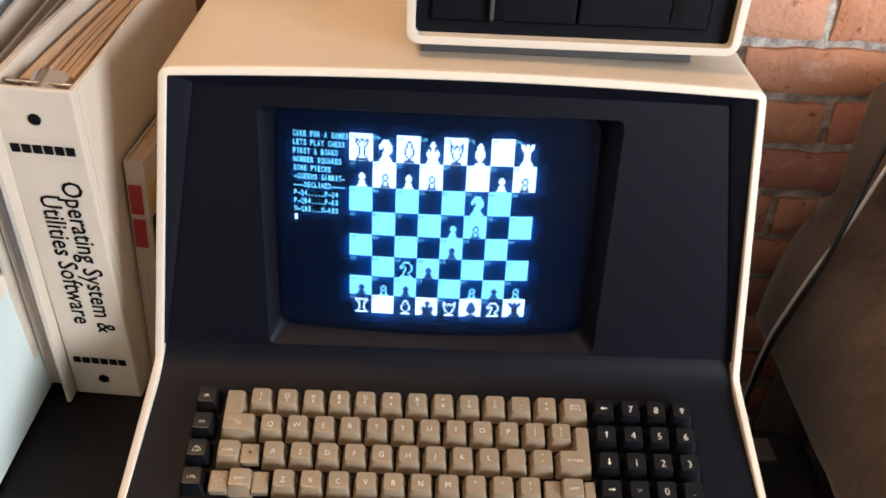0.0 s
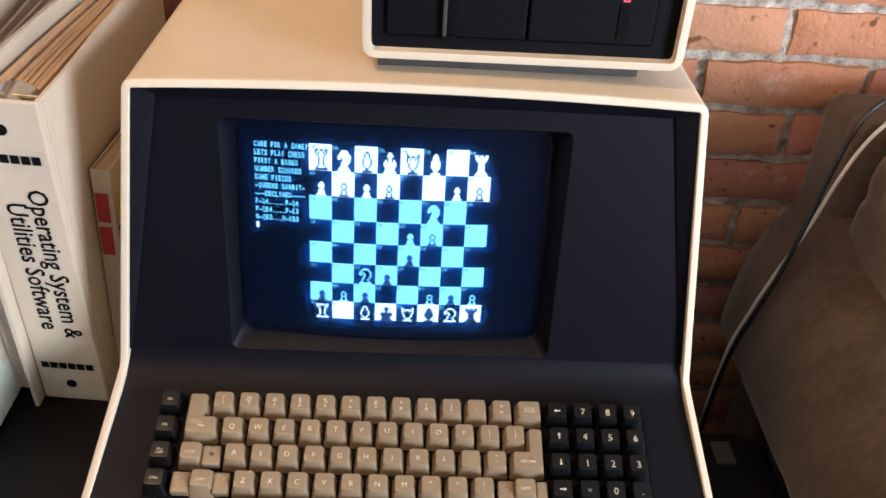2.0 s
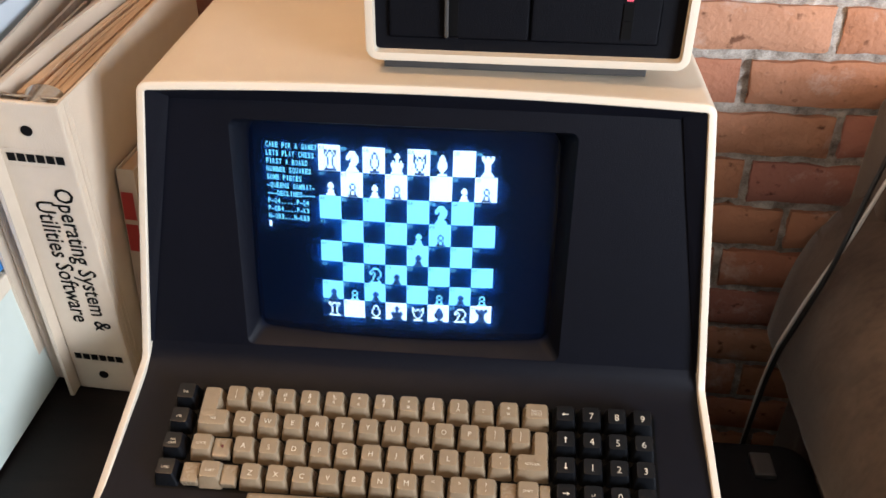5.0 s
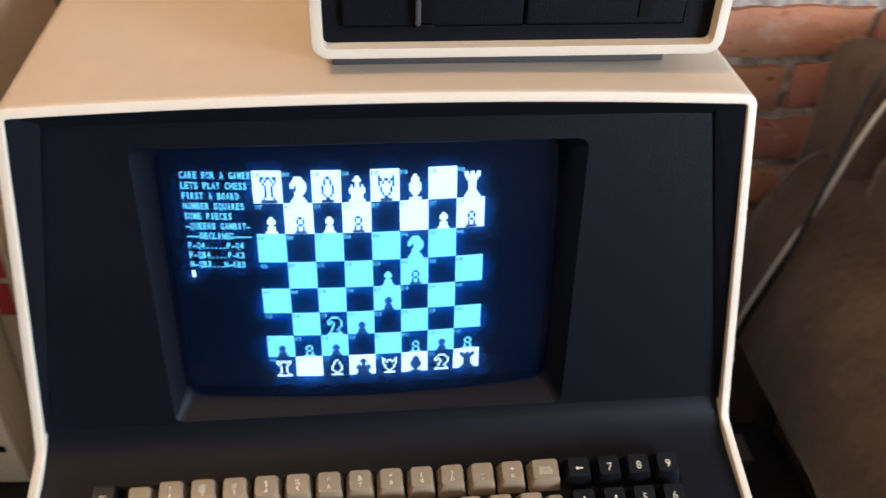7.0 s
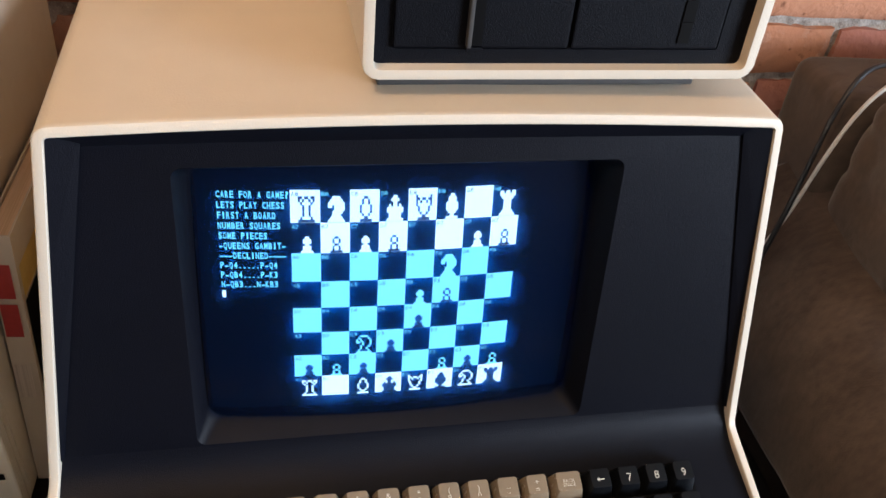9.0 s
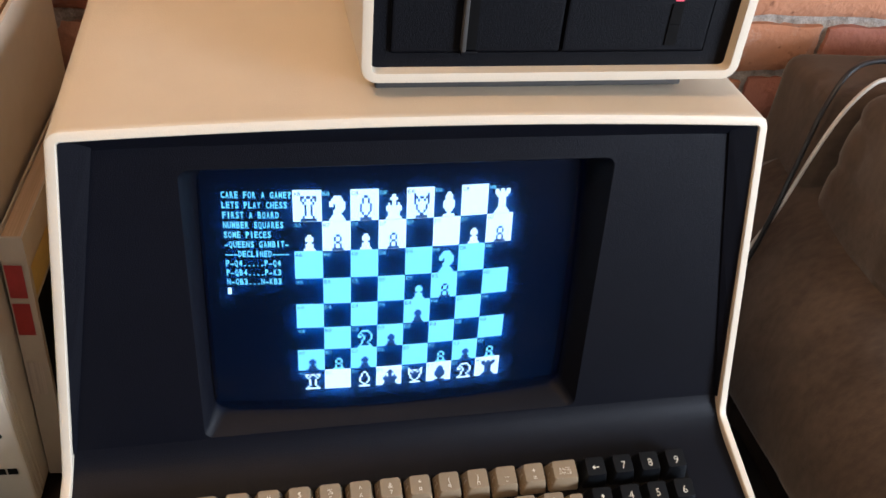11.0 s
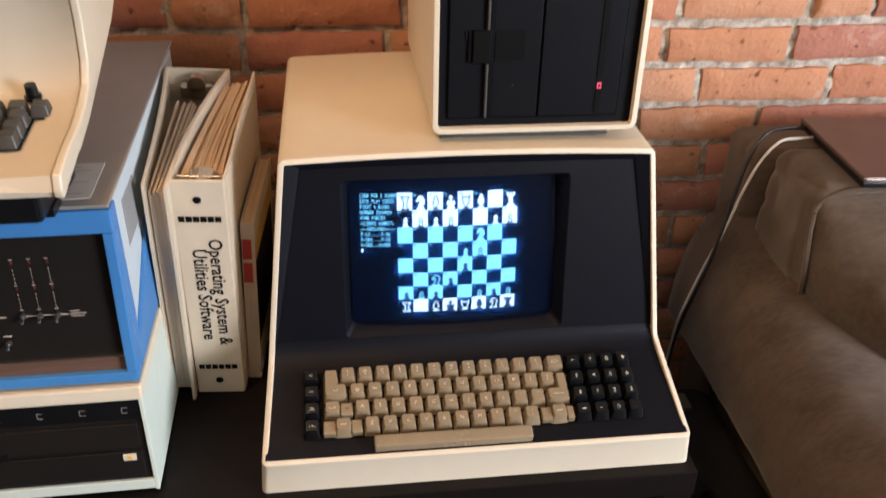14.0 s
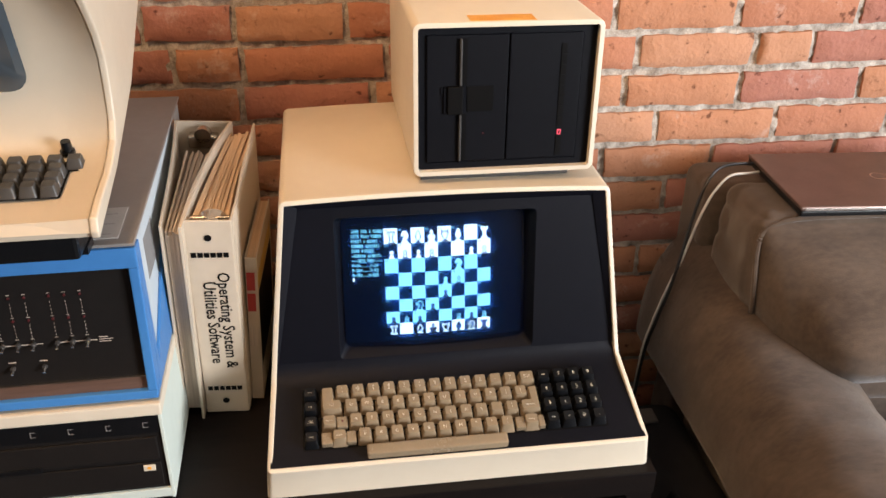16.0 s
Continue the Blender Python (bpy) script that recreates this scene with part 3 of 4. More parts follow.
def key_mesh(w, name, material, depth=0.0180, height=0.0125):
    """A sculpted key cap: flared skirt, dished top."""
    bm = bmesh.new()
    skirt = [(-w / 2 + 0.0006, w / 2 - 0.0006, -depth / 2 + 0.0006, depth / 2 - 0.0004, 0.0)]
    skirt.append((-w / 2 + 0.0022, w / 2 - 0.0022, -depth / 2 + 0.0034, depth / 2 - 0.0012, height * 0.72))
    skirt.append((-w / 2 + 0.0031, w / 2 - 0.0031, -depth / 2 + 0.0050, depth / 2 - 0.0018, height * 0.985))
    skirt.append((-w / 2 + 0.0040, w / 2 - 0.0040, -depth / 2 + 0.0060, depth / 2 - 0.0026, height))
    loops = []
    for li, (x0, x1, y0, y1, z) in enumerate(skirt):
        r = 0.0016
        loop = []
        for cx, cy, a0 in ((x1 - r, y1 - r, 0), (x0 + r, y1 - r, 90), (x0 + r, y0 + r, 180), (x1 - r, y0 + r, 270)):
            for a in (0, 45, 90):
                q = radians(a0 + a)
                loop.append(bm.verts.new((cx + r * math.cos(q), cy + r * math.sin(q), z)))
        loops.append(loop)
    for a, b in zip(loops, loops[1:]):
        for i in range(12):
            bm.faces.new((a[i], a[(i + 1) % 12], b[(i + 1) % 12], b[i]))
    mid = bm.verts.new((0, 0.001, height - 0.0009))
    for i in range(12):
        bm.faces.new((loops[-1][i], loops[-1][(i + 1) % 12], mid))
    me = bpy.data.meshes.new(name)
    bmesh.ops.recalc_face_normals(bm, faces=bm.faces)
    bm.to_mesh(me)
    bm.free()
    me.materials.append(material)
    me.polygons.foreach_set("use_smooth", [True] * len(me.polygons))
    me.set_sharp_from_angle(angle=radians(50))
    return me


KEYMESH = {}
KEYTOP = 0.0126


def legend_on(key, lines, size, dx=0.0):
    for i, t in enumerate(lines):
        if not t:
            continue
        y = 0.0006 - size * 0.35 + ((len(lines) - 1) / 2 - i) * (0.0046 if size > 0.0032 else 0.0026)
        part("legend", ([(u + dx, v + y, KEYTOP - 0.0003) for u, v in words(t, size, bold=-size * 0.008)[0]], words(t, size, bold=-size * 0.008)[1]), LEGEND, key)


def key(x, row, w=1.0, black=False, lines=(), size=0.0056, d=1.0, dx=0.0):
    y = ROW_Y - ROWP * row
    kk = (w, d, black)
    if kk not in KEYMESH:
        KEYMESH[kk] = key_mesh(U * w, "key_cap", KEYBLACK if black else KEY, 0.0188 * d)
    ob = part("key", KEYMESH[kk], None, computer, "", Matrix.Translation((x, y, panel_z(y) + 0.0005)) @ DECK)
    legend_on(ob, lines, size, dx)
    return ob


def add_block(name, x0, x1, y0, y1, h, parent_key, material):
    return part(name, box(x0, x1, y0, y1, 0.0006, h, 0.0016, 2), material, parent_key)


SHIFTED = ["!1", "@2", "#3", "$4", "%5", "^6", "&7", "*8", "(9", ")0", "_-", "+="]
for i, t in enumerate(SHIFTED):
    key(-0.1385 + i * U, 0, lines=(t[0], t[1]), size=0.0052)
for i, t in enumerate("QWERTYUIOP"):
    key(-0.1290 + i * U, 1, lines=(t,))
key(-0.1290 + 10 * U, 1, lines=("}", "{"), size=0.0043)
key(-0.1290 + 11 * U, 1, lines=("]", "["), size=0.0043)
for i, t in enumerate("ASDFGHJKL"):
    key(-0.1243 + i * U, 2, lines=(t,))
key(-0.1243 + 9 * U, 2, lines=(":", ";"), size=0.0042)
key(-0.1243 + 10 * U, 2, lines=('"', "'"), size=0.0048)
for i, t in enumerate("ZXCVBNM"):
    key(-0.1150 + i * U, 3, lines=(t,))
for i, t in enumerate(("<,", ">.", "?/")):
    key(-0.1150 + (7 + i) * U, 3, lines=(t[0], t[1]), size=0.0043)
key(0.0903, 0, 1.16, lines=("BACK", "SPACE"), size=0.0030)
# L-shaped tab and return keys, stepped lock and shift keys
tab = key(-0.1520, 1, 1.42, lines=("TAB",), size=0.0029)
part("key_stem", key_mesh(0.0180, "tab_upper", KEY, 0.0300), None, tab, "", pose(-0.0046, 0.0125, 0))
ret = key(0.0877, 2, 1.43, lines=("RETURN",), size=0.0029)
part("key_stem", key_mesh(0.0150, "return_upper", KEY, 0.0300), None, ret, "", pose(0.0060, 0.0125, 0))
lock = key(-0.1558, 2, 1.03, lines=("LOCK",), size=0.0029)
add_block("key_step", 0.0085, 0.0215, -0.0078, 0.0068, 0.0095, lock, KEY)
part("lock_light", cyl(0.0011, 0.0006, Matrix.Translation((0.0155, 0.0, 0.0098)), 14), REDDOT, lock)
shl = key(-0.1447, 3, 1.05, lines=("SHIFT",), size=0.0029)
add_block("key_step", -0.0210, -0.0082, -0.0082, 0.0072, 0.0090, shl, KEY)
add_block("key_step", 0.0082, 0.0195, -0.0082, 0.0072, 0.0090, shl, KEY)
shr = key(0.0850, 3, 1.05, lines=("SHIFT",), size=0.0029)
add_block("key_step", -0.0195, -0.0082, -0.0082, 0.0072, 0.0090, shr, KEY)
add_block("key_step", 0.0082, 0.0160, -0.0082, 0.0072, 0.0090, shr, KEY)
y = 0.0122
bar = part("space_bar", box(-0.114, 0.052, -0.0072, 0.0074, 0.0, 0.0128, 0.0026, 3), KEY, computer, "long tan space bar", Matrix.Translation((0, y, panel_z(y))) @ DECK, smooth=True)
for i, t in enumerate(("ESC", "DEL", "ALL CAPS", "CTRL")):
    key(-0.1773, i, 0.98, True, tuple(t.split()), 0.0027)
for r, row in enumerate(("789", "456", "123")):
    for c, t in enumerate(row):
        key(0.1310 + c * U, r, 1.0, True, (t,), 0.0074)
for c, t in enumerate(("LF", "0", ".")):
    key(0.1310 + c * U, 3, 1.0, True, (t,), 0.0074 if c else 0.0030)
for r, turn in enumerate((180, 90, -90, 0)):
    ob = key(0.1117, r, 1.0, True)
    arrow = ([(-0.0024, -0.0004), (0.0008, -0.0004), (0.0008, 0.0004), (-0.0024, 0.0004), (0.0008, -0.0014), (0.0026, 0.0), (0.0008, 0.0014)], [(0, 1, 2, 3), (4, 5, 6)])
    w = radians(turn)
    part("legend", ([(u * math.cos(w) - v * math.sin(w), u * math.sin(w) + v * math.cos(w) + 0.0008, KEYTOP - 0.0004) for u, v in arrow[0]], arrow[1]), LEGEND, ob)
# flat black sheets painted in for the dark slots round the key blocks
for x0, x1, r0, r1 in ((-0.1875, -0.1668, 0, 3), (-0.1664, 0.1010, 0, 3), (0.1014, 0.1800, 0, 3)):
    ya, yb = ROW_Y - ROWP * r1 - 0.0100, ROW_Y - ROWP * r0 + 0.0098
    v = [(x0, ya, panel_z(ya) + 0.0004), (x1, ya, panel_z(ya) + 0.0004), (x1, yb, panel_z(yb) + 0.0004), (x0, yb, panel_z(yb) + 0.0004)]
    part("key_slot", (v, [(0, 1, 2, 3)]), FLATBLACK, computer)

# ---------------------------------------------------------------- floppy drive box on the computer
TOPZ = 0.3135
drive = thing("floppy_drive", "cream metal floppy drive box with a black front on the computer", "disk drive", M0 @ pose(0.0672, 0.163, TOPZ, 0, 0, 0))
DW, DH, DD = 0.1082, 0.180, 0.295
bm = bmesh.new()
bmesh.ops.create_cube(bm, size=1, matrix=Matrix.Translation((0, DD / 2, 0.0125 + DH / 2)) @ Matrix.Diagonal((2 * DW, DD, DH, 1)))
bmesh.ops.bevel(bm, geom=[e for e in bm.edges if abs(e.verts[0].co.y - e.verts[1].co.y) > 0.1], offset=0.009, segments=5, profile=0.5, affect="EDGES")
face = [min(bm.faces, key=lambda f: f.calc_center_median().y)]
bmesh.ops.bevel(bm, geom=list(face[0].edges), offset=0.0012, segments=2, profile=0.5, affect="EDGES")
face = [min(bm.faces, key=lambda f: f.calc_center_median().y)]
bmesh.ops.inset_region(bm, faces=face, thickness=0.0045, use_even_offset=True)
bmesh.ops.inset_region(bm, faces=face, thickness=0.0006, depth=-0.012, use_even_offset=True)
bmesh.ops.delete(bm, geom=face, context="FACES")
part("case", bm, CREAM, drive, smooth=True)
# dark slab that fills the gap between box and computer
part("base_plate", box(-0.098, 0.083, 0.016, DD - 0.01, 0.0015, 0.0124, 0.001), GREYKEY, drive, "dark slab in the gap under the box")
ZB, ZT = 0.0125 + 0.005, 0.0125 + DH - 0.005
part("front_panel", box(-DW + 0.0049, DW - 0.0049, 0.0075, 0.016, ZB, ZT, 0.001), DRIVEBLACK, drive, "black moulded front panel")
for x0, x1 in ((-0.0925, 0.0008), (0.0018, 0.0860)):
    part("drive_bay", box(x0, x1, 0.0055, 0.0074, ZB + 0.010, ZT - 0.010, 0.0018, 3), DRIVEBLACK, drive)
sl = -DW + 0.0583
for z0, z1 in ((ZB + 0.012, ZB + 0.069), (ZB + 0.103, ZT - 0.014)):
    # slot depth is a thin black strip in place of shade
    part("disk_slot", box(sl - 0.0022, sl + 0.0036, 0.0050, 0.0056, z0, z1), FLATBLACK, drive)
    # lip greyer than the black front: its edge highlight is put into the colour
    part("slot_lip", box(sl - 0.0052, sl - 0.0026, 0.0012, 0.0056, z0, z1, 0.0010, 3), GREYKEY, drive)
part("slot_stop", box(sl - 0.0050, sl + 0.0040, 0.0030, 0.0056, ZB + 0.0095, ZB + 0.0118, 0.0006), DRIVEBLACK, drive)
part("latch", box(sl - 0.0190, sl - 0.0012, 0.0004, 0.0056, ZB + 0.0695, ZB + 0.1025, 0.0014, 3), FLATBLACK, drive, "glossy black drive latch")
part("latch_frame", join(box(sl - 0.0232, sl - 0.0194, 0.0030, 0.0056, ZB + 0.0700, ZB + 0.1020, 0.0008), box(sl - 0.0265, sl - 0.0236, 0.0042, 0.0056, ZB + 0.0930, ZB + 0.1010, 0.0005)), DRIVEBLACK, drive)
# thin black plate stands for the shade in the recess
part("finger_recess", box(sl + 0.0038, sl + 0.0345, 0.0047, 0.0056, ZB + 0.0715, ZB + 0.1015, 0.0004), FLATBLACK, drive)
part("activity_light", cyl(0.0009, 0.0012, Matrix.Translation((-DW + 0.0820, 0.0052, ZB + 0.0450)) @ Matrix.Rotation(radians(90), 4, "X"), 12), REDDOT, drive)
vx = 0.0645
for i in range(11):
    z = ZB + 0.014 + i * 0.0122
    if i != 2:
        part("indicator_slot", box(vx - 0.0034, vx + 0.0034, 0.0047, 0.0056, z, z + 0.0119, 0.0002), FLATBLACK, drive)
led = part("indicator_light", box(vx - 0.0022, vx + 0.0022, 0.0044, 0.0056, ZB + 0.0395, ZB + 0.0458, 0.0003), LED, drive, "lit red indicator")
part("indicator_frame", box(vx - 0.0010, vx + 0.0010, 0.0041, 0.0046, ZB + 0.0408, ZB + 0.0445), FLATBLACK, led)
part("sticker", box(-0.044, 0.030, 0.004, 0.031, 0.0125 + DH, 0.0125 + DH + 0.0004), ORANGE, drive, "faded orange sticker on top")

# ---------------------------------------------------------------- binders and a book between the machines


def bent(plan, z0, z1, thick, rise=0.0):
    """An upright sheet with thickness that follows a plan line of (x, y); rise lifts its top edge towards the back."""
    fine = []
    for i in range(len(plan) - 1):
        a, b, c, d = plan[max(i - 1, 0)], plan[i], plan[i + 1], plan[min(i + 2, len(plan) - 1)]
        for k in range(4):
            t = k / 4
            fine.append([0.5 * (2 * b[m] + (c[m] - a[m]) * t + (2 * a[m] - 5 * b[m] + 4 * c[m] - d[m]) * t * t + (3 * b[m] - a[m] - 3 * c[m] + d[m]) * t ** 3) for m in (0, 1)])
    fine.append(list(plan[-1]))
    bm = bmesh.new()
    n = len(fine)
    cols = []
    for i, (x, y) in enumerate(fine):
        top = z1 + rise * i / (n - 1)
        cols.append([bm.verts.new((x + e * thick / 2, y, z)) for e, z in ((-1, z0), (1, z0), (1, top), (-1, top))])
    for a, b in zip(cols, cols[1:]):
        for k in range(4):
            bm.faces.new((a[k], a[(k + 1) % 4], b[(k + 1) % 4], b[k]))
    bm.faces.new(cols[0])
    bm.faces.new(cols[-1][::-1])
    return bm


def leaves(count, left, right, y0, y1, z1, material, parent, rng, thick):
    """Filed papers fanned between two plan lines, each bundle a little higher, longer or more bowed than the next."""
    for i in range(count):
        f = (i + 0.5) / count
        line = []
        for k in range(5):
            g = k / 4
            x = (1 - f) * left(g) + f * right(g) + rng.uniform(-0.0006, 0.0006)
            line.append((x, y0 + (y1 - y0) * g + (rng.uniform(-0.004, 0.008) if k == 4 else 0)))
        part("paper_block", bent(line, 0.006, z1 + rng.uniform(-0.003, 0.003), thick, rng.uniform(-0.002, 0.002)), material, parent)


BH, BW, BD = 0.2964, 0.0545, 0.252
binder = thing("ring_binder", "white vinyl ring binder with printed spine, full of papers", "binder", pose(-0.2663, 0.3031, TOP + 0.001, 5.9, 1.9, 0.8), "binders")
spine = part("spine", box(-BW / 2, BW / 2, 0, 0.0035, 0, BH, 0.0016), BINDERWHITE, binder)
part("cover", bent([(BW / 2 - 0.0012, 0.0025), (BW / 2 + 0.0008, 0.05), (BW / 2 + 0.0010, 0.11), (BW / 2 + 0.003, 0.18), (0.0325, BD)], 0.0, BH, 0.0026), BINDERWHITE, binder, smooth=True)
part("cover", bent([(-BW / 2 + 0.0012, 0.0025), (-BW / 2 + 0.003, 0.06), (-0.0185, 0.13), (-0.0100, 0.19), (0.0005, BD)], 0.0, BH, 0.0026), BINDERWHITE, binder, smooth=True)
for y in (0.007, 0.0128):
    part("hinge_line", box(BW / 2 + 0.0003, BW / 2 + 0.0013, y, y + 0.0024, 0.002, BH - 0.002, 0.0004), BINDERWHITE, binder)
rng_paper = random.Random(21)
leaves(13, lambda g: -0.0200 + 0.021 * g ** 1.3, lambda g: 0.0205 + 0.009 * g ** 2, 0.030, BD - 0.012, BH - 0.0125, PAPER, binder, rng_paper, 0.0036)
part("ring_mechanism", join(cyl(0.015, 0.020, Matrix.Translation((0.003, 0.018, BH - 0.010)) @ Matrix.Diagonal((1, 1, 0.62, 1)) @ Matrix.Rotation(radians(90), 4, "X"), 24, 0.011), box(-0.021, 0.023, 0.0037, 0.012, BH - 0.022, BH - 0.006, 0.003, 3), cyl(0.0016, 0.044, Matrix.Translation((0.001, 0.014, BH - 0.004)) @ Matrix.Rotation(radians(90), 4, "Y"), 10)), STEEL, binder, "nickel ring mechanism", smooth=True)


def on_spine(u, v):
    return (u, -0.0006, v)


for z in (0.0208, 0.2735):
    # black disc gives the shade inside the hole
    part("finger_hole", cyl(0.0042, 0.0016, Matrix.Translation((-0.001, -0.0001, z)) @ Matrix.Rotation(radians(90), 4, "X"), 22), FLATBLACK, spine)
for k, zc in enumerate((0.0425, 0.2500)):
    # maker's mark as six plain blocks
    for i in range(6):
        u = -0.0222 + i * 0.0074
        part("makers_mark", onto(quads([(u, u + 0.0062, zc - 0.0034, zc + 0.0036)]), on_spine), FLATBLACK, spine)
    part("mark_rule", onto(quads([(-0.0245, 0.0245, zc - 0.0076, zc - 0.0070), (-0.0245, 0.0245, zc + 0.0070, zc + 0.0076)]), on_spine), PAPERGREY, spine)
for t, u0 in (("Operating System &", 0.0052), ("Utilities Software", -0.0122)):
    part("title", onto(words(t, 0.0207, align="LEFT", bold=0.00028), lambda u, v, u0=u0: on_spine(u0 + v, BH - 0.071 - u * 0.88 - (0.013 if u0 < 0 else 0))), FLATBLACK, spine)

# older binder, its open edges to the front
old = thing("ring_binder", "worn cream ring binder standing with its open side out", "binder", pose(-0.3085, 0.2965, TOP + 0.001, 6.5, 2.6, 0.0), "binders")
part("cover", bent([(-0.0110, 0.0), (-0.0155, 0.06), (-0.0215, 0.13), (-0.0290, 0.20), (-0.0370, 0.262)], 0.0, BH, 0.0026), BINDERWHITE, old, smooth=True)
part("cover", bent([(0.0115, -0.004), (0.0120, 0.06), (0.0165, 0.13), (0.0250, 0.20), (0.0370, 0.262)], 0.0, BH + 0.001, 0.0034), BINDERWHITE, old, smooth=True)
part("spine", box(-0.0385, 0.0385, 0.2625, 0.2660, 0, BH, 0.0012), BINDERWHITE, old)
leaves(9, lambda g: -0.0085 - 0.006 * g, lambda g: 0.0085 + 0.007 * g, 0.010, 0.200, BH - 0.016, PAPERGREY, old, rng_paper, 0.0025)
part("ring_mechanism", join(box(-0.020, 0.020, 0.246, 0.2620, BH - 0.034, BH - 0.014, 0.004, 3), cyl(0.011, 0.012, Matrix.Translation((0.0, 0.252, BH - 0.014)) @ Matrix.Rotation(radians(90), 4, "X"), 20)), STEEL, old, "nickel ring mechanism", smooth=True)

BKH = 0.2165
book = thing("paperback_book", "cream paperback book with red and yellow print on its spine", "book", pose(-0.2300, 0.329, TOP + 0.001, 0.6, 2.6, -0.4))
part("page_block", box(-0.0058, 0.0058, 0.0015, 0.168, 0.001, BKH - 0.002, 0.0008), PAPER, book)
bs = part("cover", prism([(-0.0073, 0.0), (0.0073, 0.0), (0.0073, 0.170), (0.0061, 0.170), (0.0061, 0.0014), (-0.0061, 0.0014), (-0.0061, 0.170), (-0.0073, 0.170)], 0.0, BKH, lambda u, v, w: (u, v, w)), BINDERWHITE, book)
for z0, z1, mm in ((0.1700, 0.1960, RED), (0.1390, 0.1655, RED), (0.085, 0.115, PAPERGREY)):
    part("printed_block", ([(-0.0062, -0.0006, z0), (0.0040, -0.0006, z0), (0.0040, -0.0006, z1), (-0.0062, -0.0006, z1)], [(0, 1, 2, 3)]), mm, bs)
part("printed_panel", ([(0.0077, 0.004, 0.05), (0.0077, 0.155, 0.05), (0.0077, 0.155, 0.165), (0.0077, 0.004, 0.165)], [(0, 1, 2, 3)]), FLATBLACK, bs)
part("printed_panel", ([(0.0077, 0.004, 0.168), (0.0077, 0.155, 0.168), (0.0077, 0.155, 0.192), (0.0077, 0.004, 0.192)], [(0, 1, 2, 3)]), YELLOW, bs)

# ---------------------------------------------------------------- disk cabinet, blue computer and terminal, one on another
S0 = pose(-0.306, 0.146, TOP, 0, 0, 4.0)
cab = thing("disk_cabinet", "pale mint and cream disk cabinet with two black drive fronts", "disk drive", S0)
CWD = 0.435
part("case", join(box(-CWD, -CWD + 0.004, 0.001, 0.40, 0.004, 0.1385, 0.0008), box(-0.004, 0, 0.001, 0.40, 0.004, 0.1385, 0.0008), box(-CWD, 0, 0.395, 0.40, 0.004, 0.1385)), MINT, cab, "pale mint painted side panels")
part("lid", box(-CWD - 0.001, 0.001, 0.0, 0.401, 0.124, 0.1400, 0.0022), CREAM, cab)
part("bottom_rail", box(-CWD + 0.004, -0.004, 0.001, 0.012, 0.006, 0.0185, 0.001), MINT, cab)
part("front", box(-CWD + 0.0045, -0.0045, 0.004, 0.014, 0.0187, 0.1237, 0.001), FACE, cab, "black front panel")
part("header_strip", box(-CWD + 0.006, -0.006, 0.0025, 0.0041, 0.099, 0.1225, 0.0006), KEYBLACK, cab)
part("drive_front", box(-CWD + 0.010, -0.010, 0.0005, 0.0042, 0.064, 0.094, 0.0012), FACE, cab)
part("drive_front", box(-CWD + 0.010, -0.010, 0.0010, 0.0042, 0.024, 0.058, 0.0012), FACE, cab)
part("drive_door", box(-0.215, -0.135, -0.0012, 0.0006, 0.060, 0.067, 0.0008), KEYBLACK, cab)
lamp_b = part("indicator", box(-0.029, -0.016, -0.0008, 0.0012, 0.048, 0.056, 0.0008), CREAM, cab, "small cream and orange indicator")
part("indicator_lens", box(-0.0245, -0.0205, -0.0013, -0.0006, 0.0505, 0.0538), ORANGE, lamp_b)
for i in range(7):
    u = -0.0190 - i * 0.0390
    rects = [(u - 0.0028, u - 0.0020, -0.0036, 0.0036), (u - 0.0020, u + 0.0028, 0.0028, 0.0036), (u - 0.0020, u + 0.0028, -0.0036, -0.0028)]
    part("makers_mark", onto(quads(rects), lambda a, b: (a, 0.0020, 0.1108 + b)), GREYPAINT, cab)

blue = thing("blue_computer", "blue and grey hobby computer with a black switch panel", "computer", S0 @ pose(0.0, 0.004, 0.1402))
BWID, BHGT, BDEP = 0.43, 0.181, 0.455


def lean(z):
    return 0.0 + 0.075 * z


def front_put(u, v, w):
    return (u, lean(v) + w, v)


part("front_frame", join(prism([(-BWID, 0.004), (0, 0.004), (0, 0.0140), (-BWID, 0.0140)], 0.0, 0.02, front_put, 0.0015), prism([(-BWID, 0.1590), (0, 0.1590), (0, BHGT), (-BWID, BHGT)], 0.0, 0.02, front_put, 0.0015),
                         prism([(-0.0100, 0.0138), (0, 0.0138), (0, 0.1592), (-0.0100, 0.1592)], 0.0, 0.02, front_put, 0.0015), prism([(-BWID, 0.0138), (-BWID + 0.0165, 0.0138), (-BWID + 0.0165, 0.1592), (-BWID, 0.1592)], 0.0, 0.02, front_put, 0.0015)), BLUE, blue, "glossy blue front frame")
part("side_wedge", prism([(0.021, 0.004), (0.165, 0.004), (0.165, 0.112), (0.0365, 0.030), (0.0360, BHGT - 0.001), (0.0340, BHGT - 0.001)], -0.004, -0.0002, lambda u, v, w: (w, u, v), 0.0008), BLUE, blue, "blue side cheek")
# the sides' blue tint is window light painted in
part("side_panel", box(-0.0085, -0.0043, 0.033, BDEP, 0.002, BHGT + 0.0035, 0.0012), COOLSIDE, blue, "pale grey side panel, tinted with cool window light")
part("side_panel", box(-BWID, -BWID + 0.004, 0.033, BDEP, 0.002, BHGT + 0.0035, 0.0012), COOLSIDE, blue)
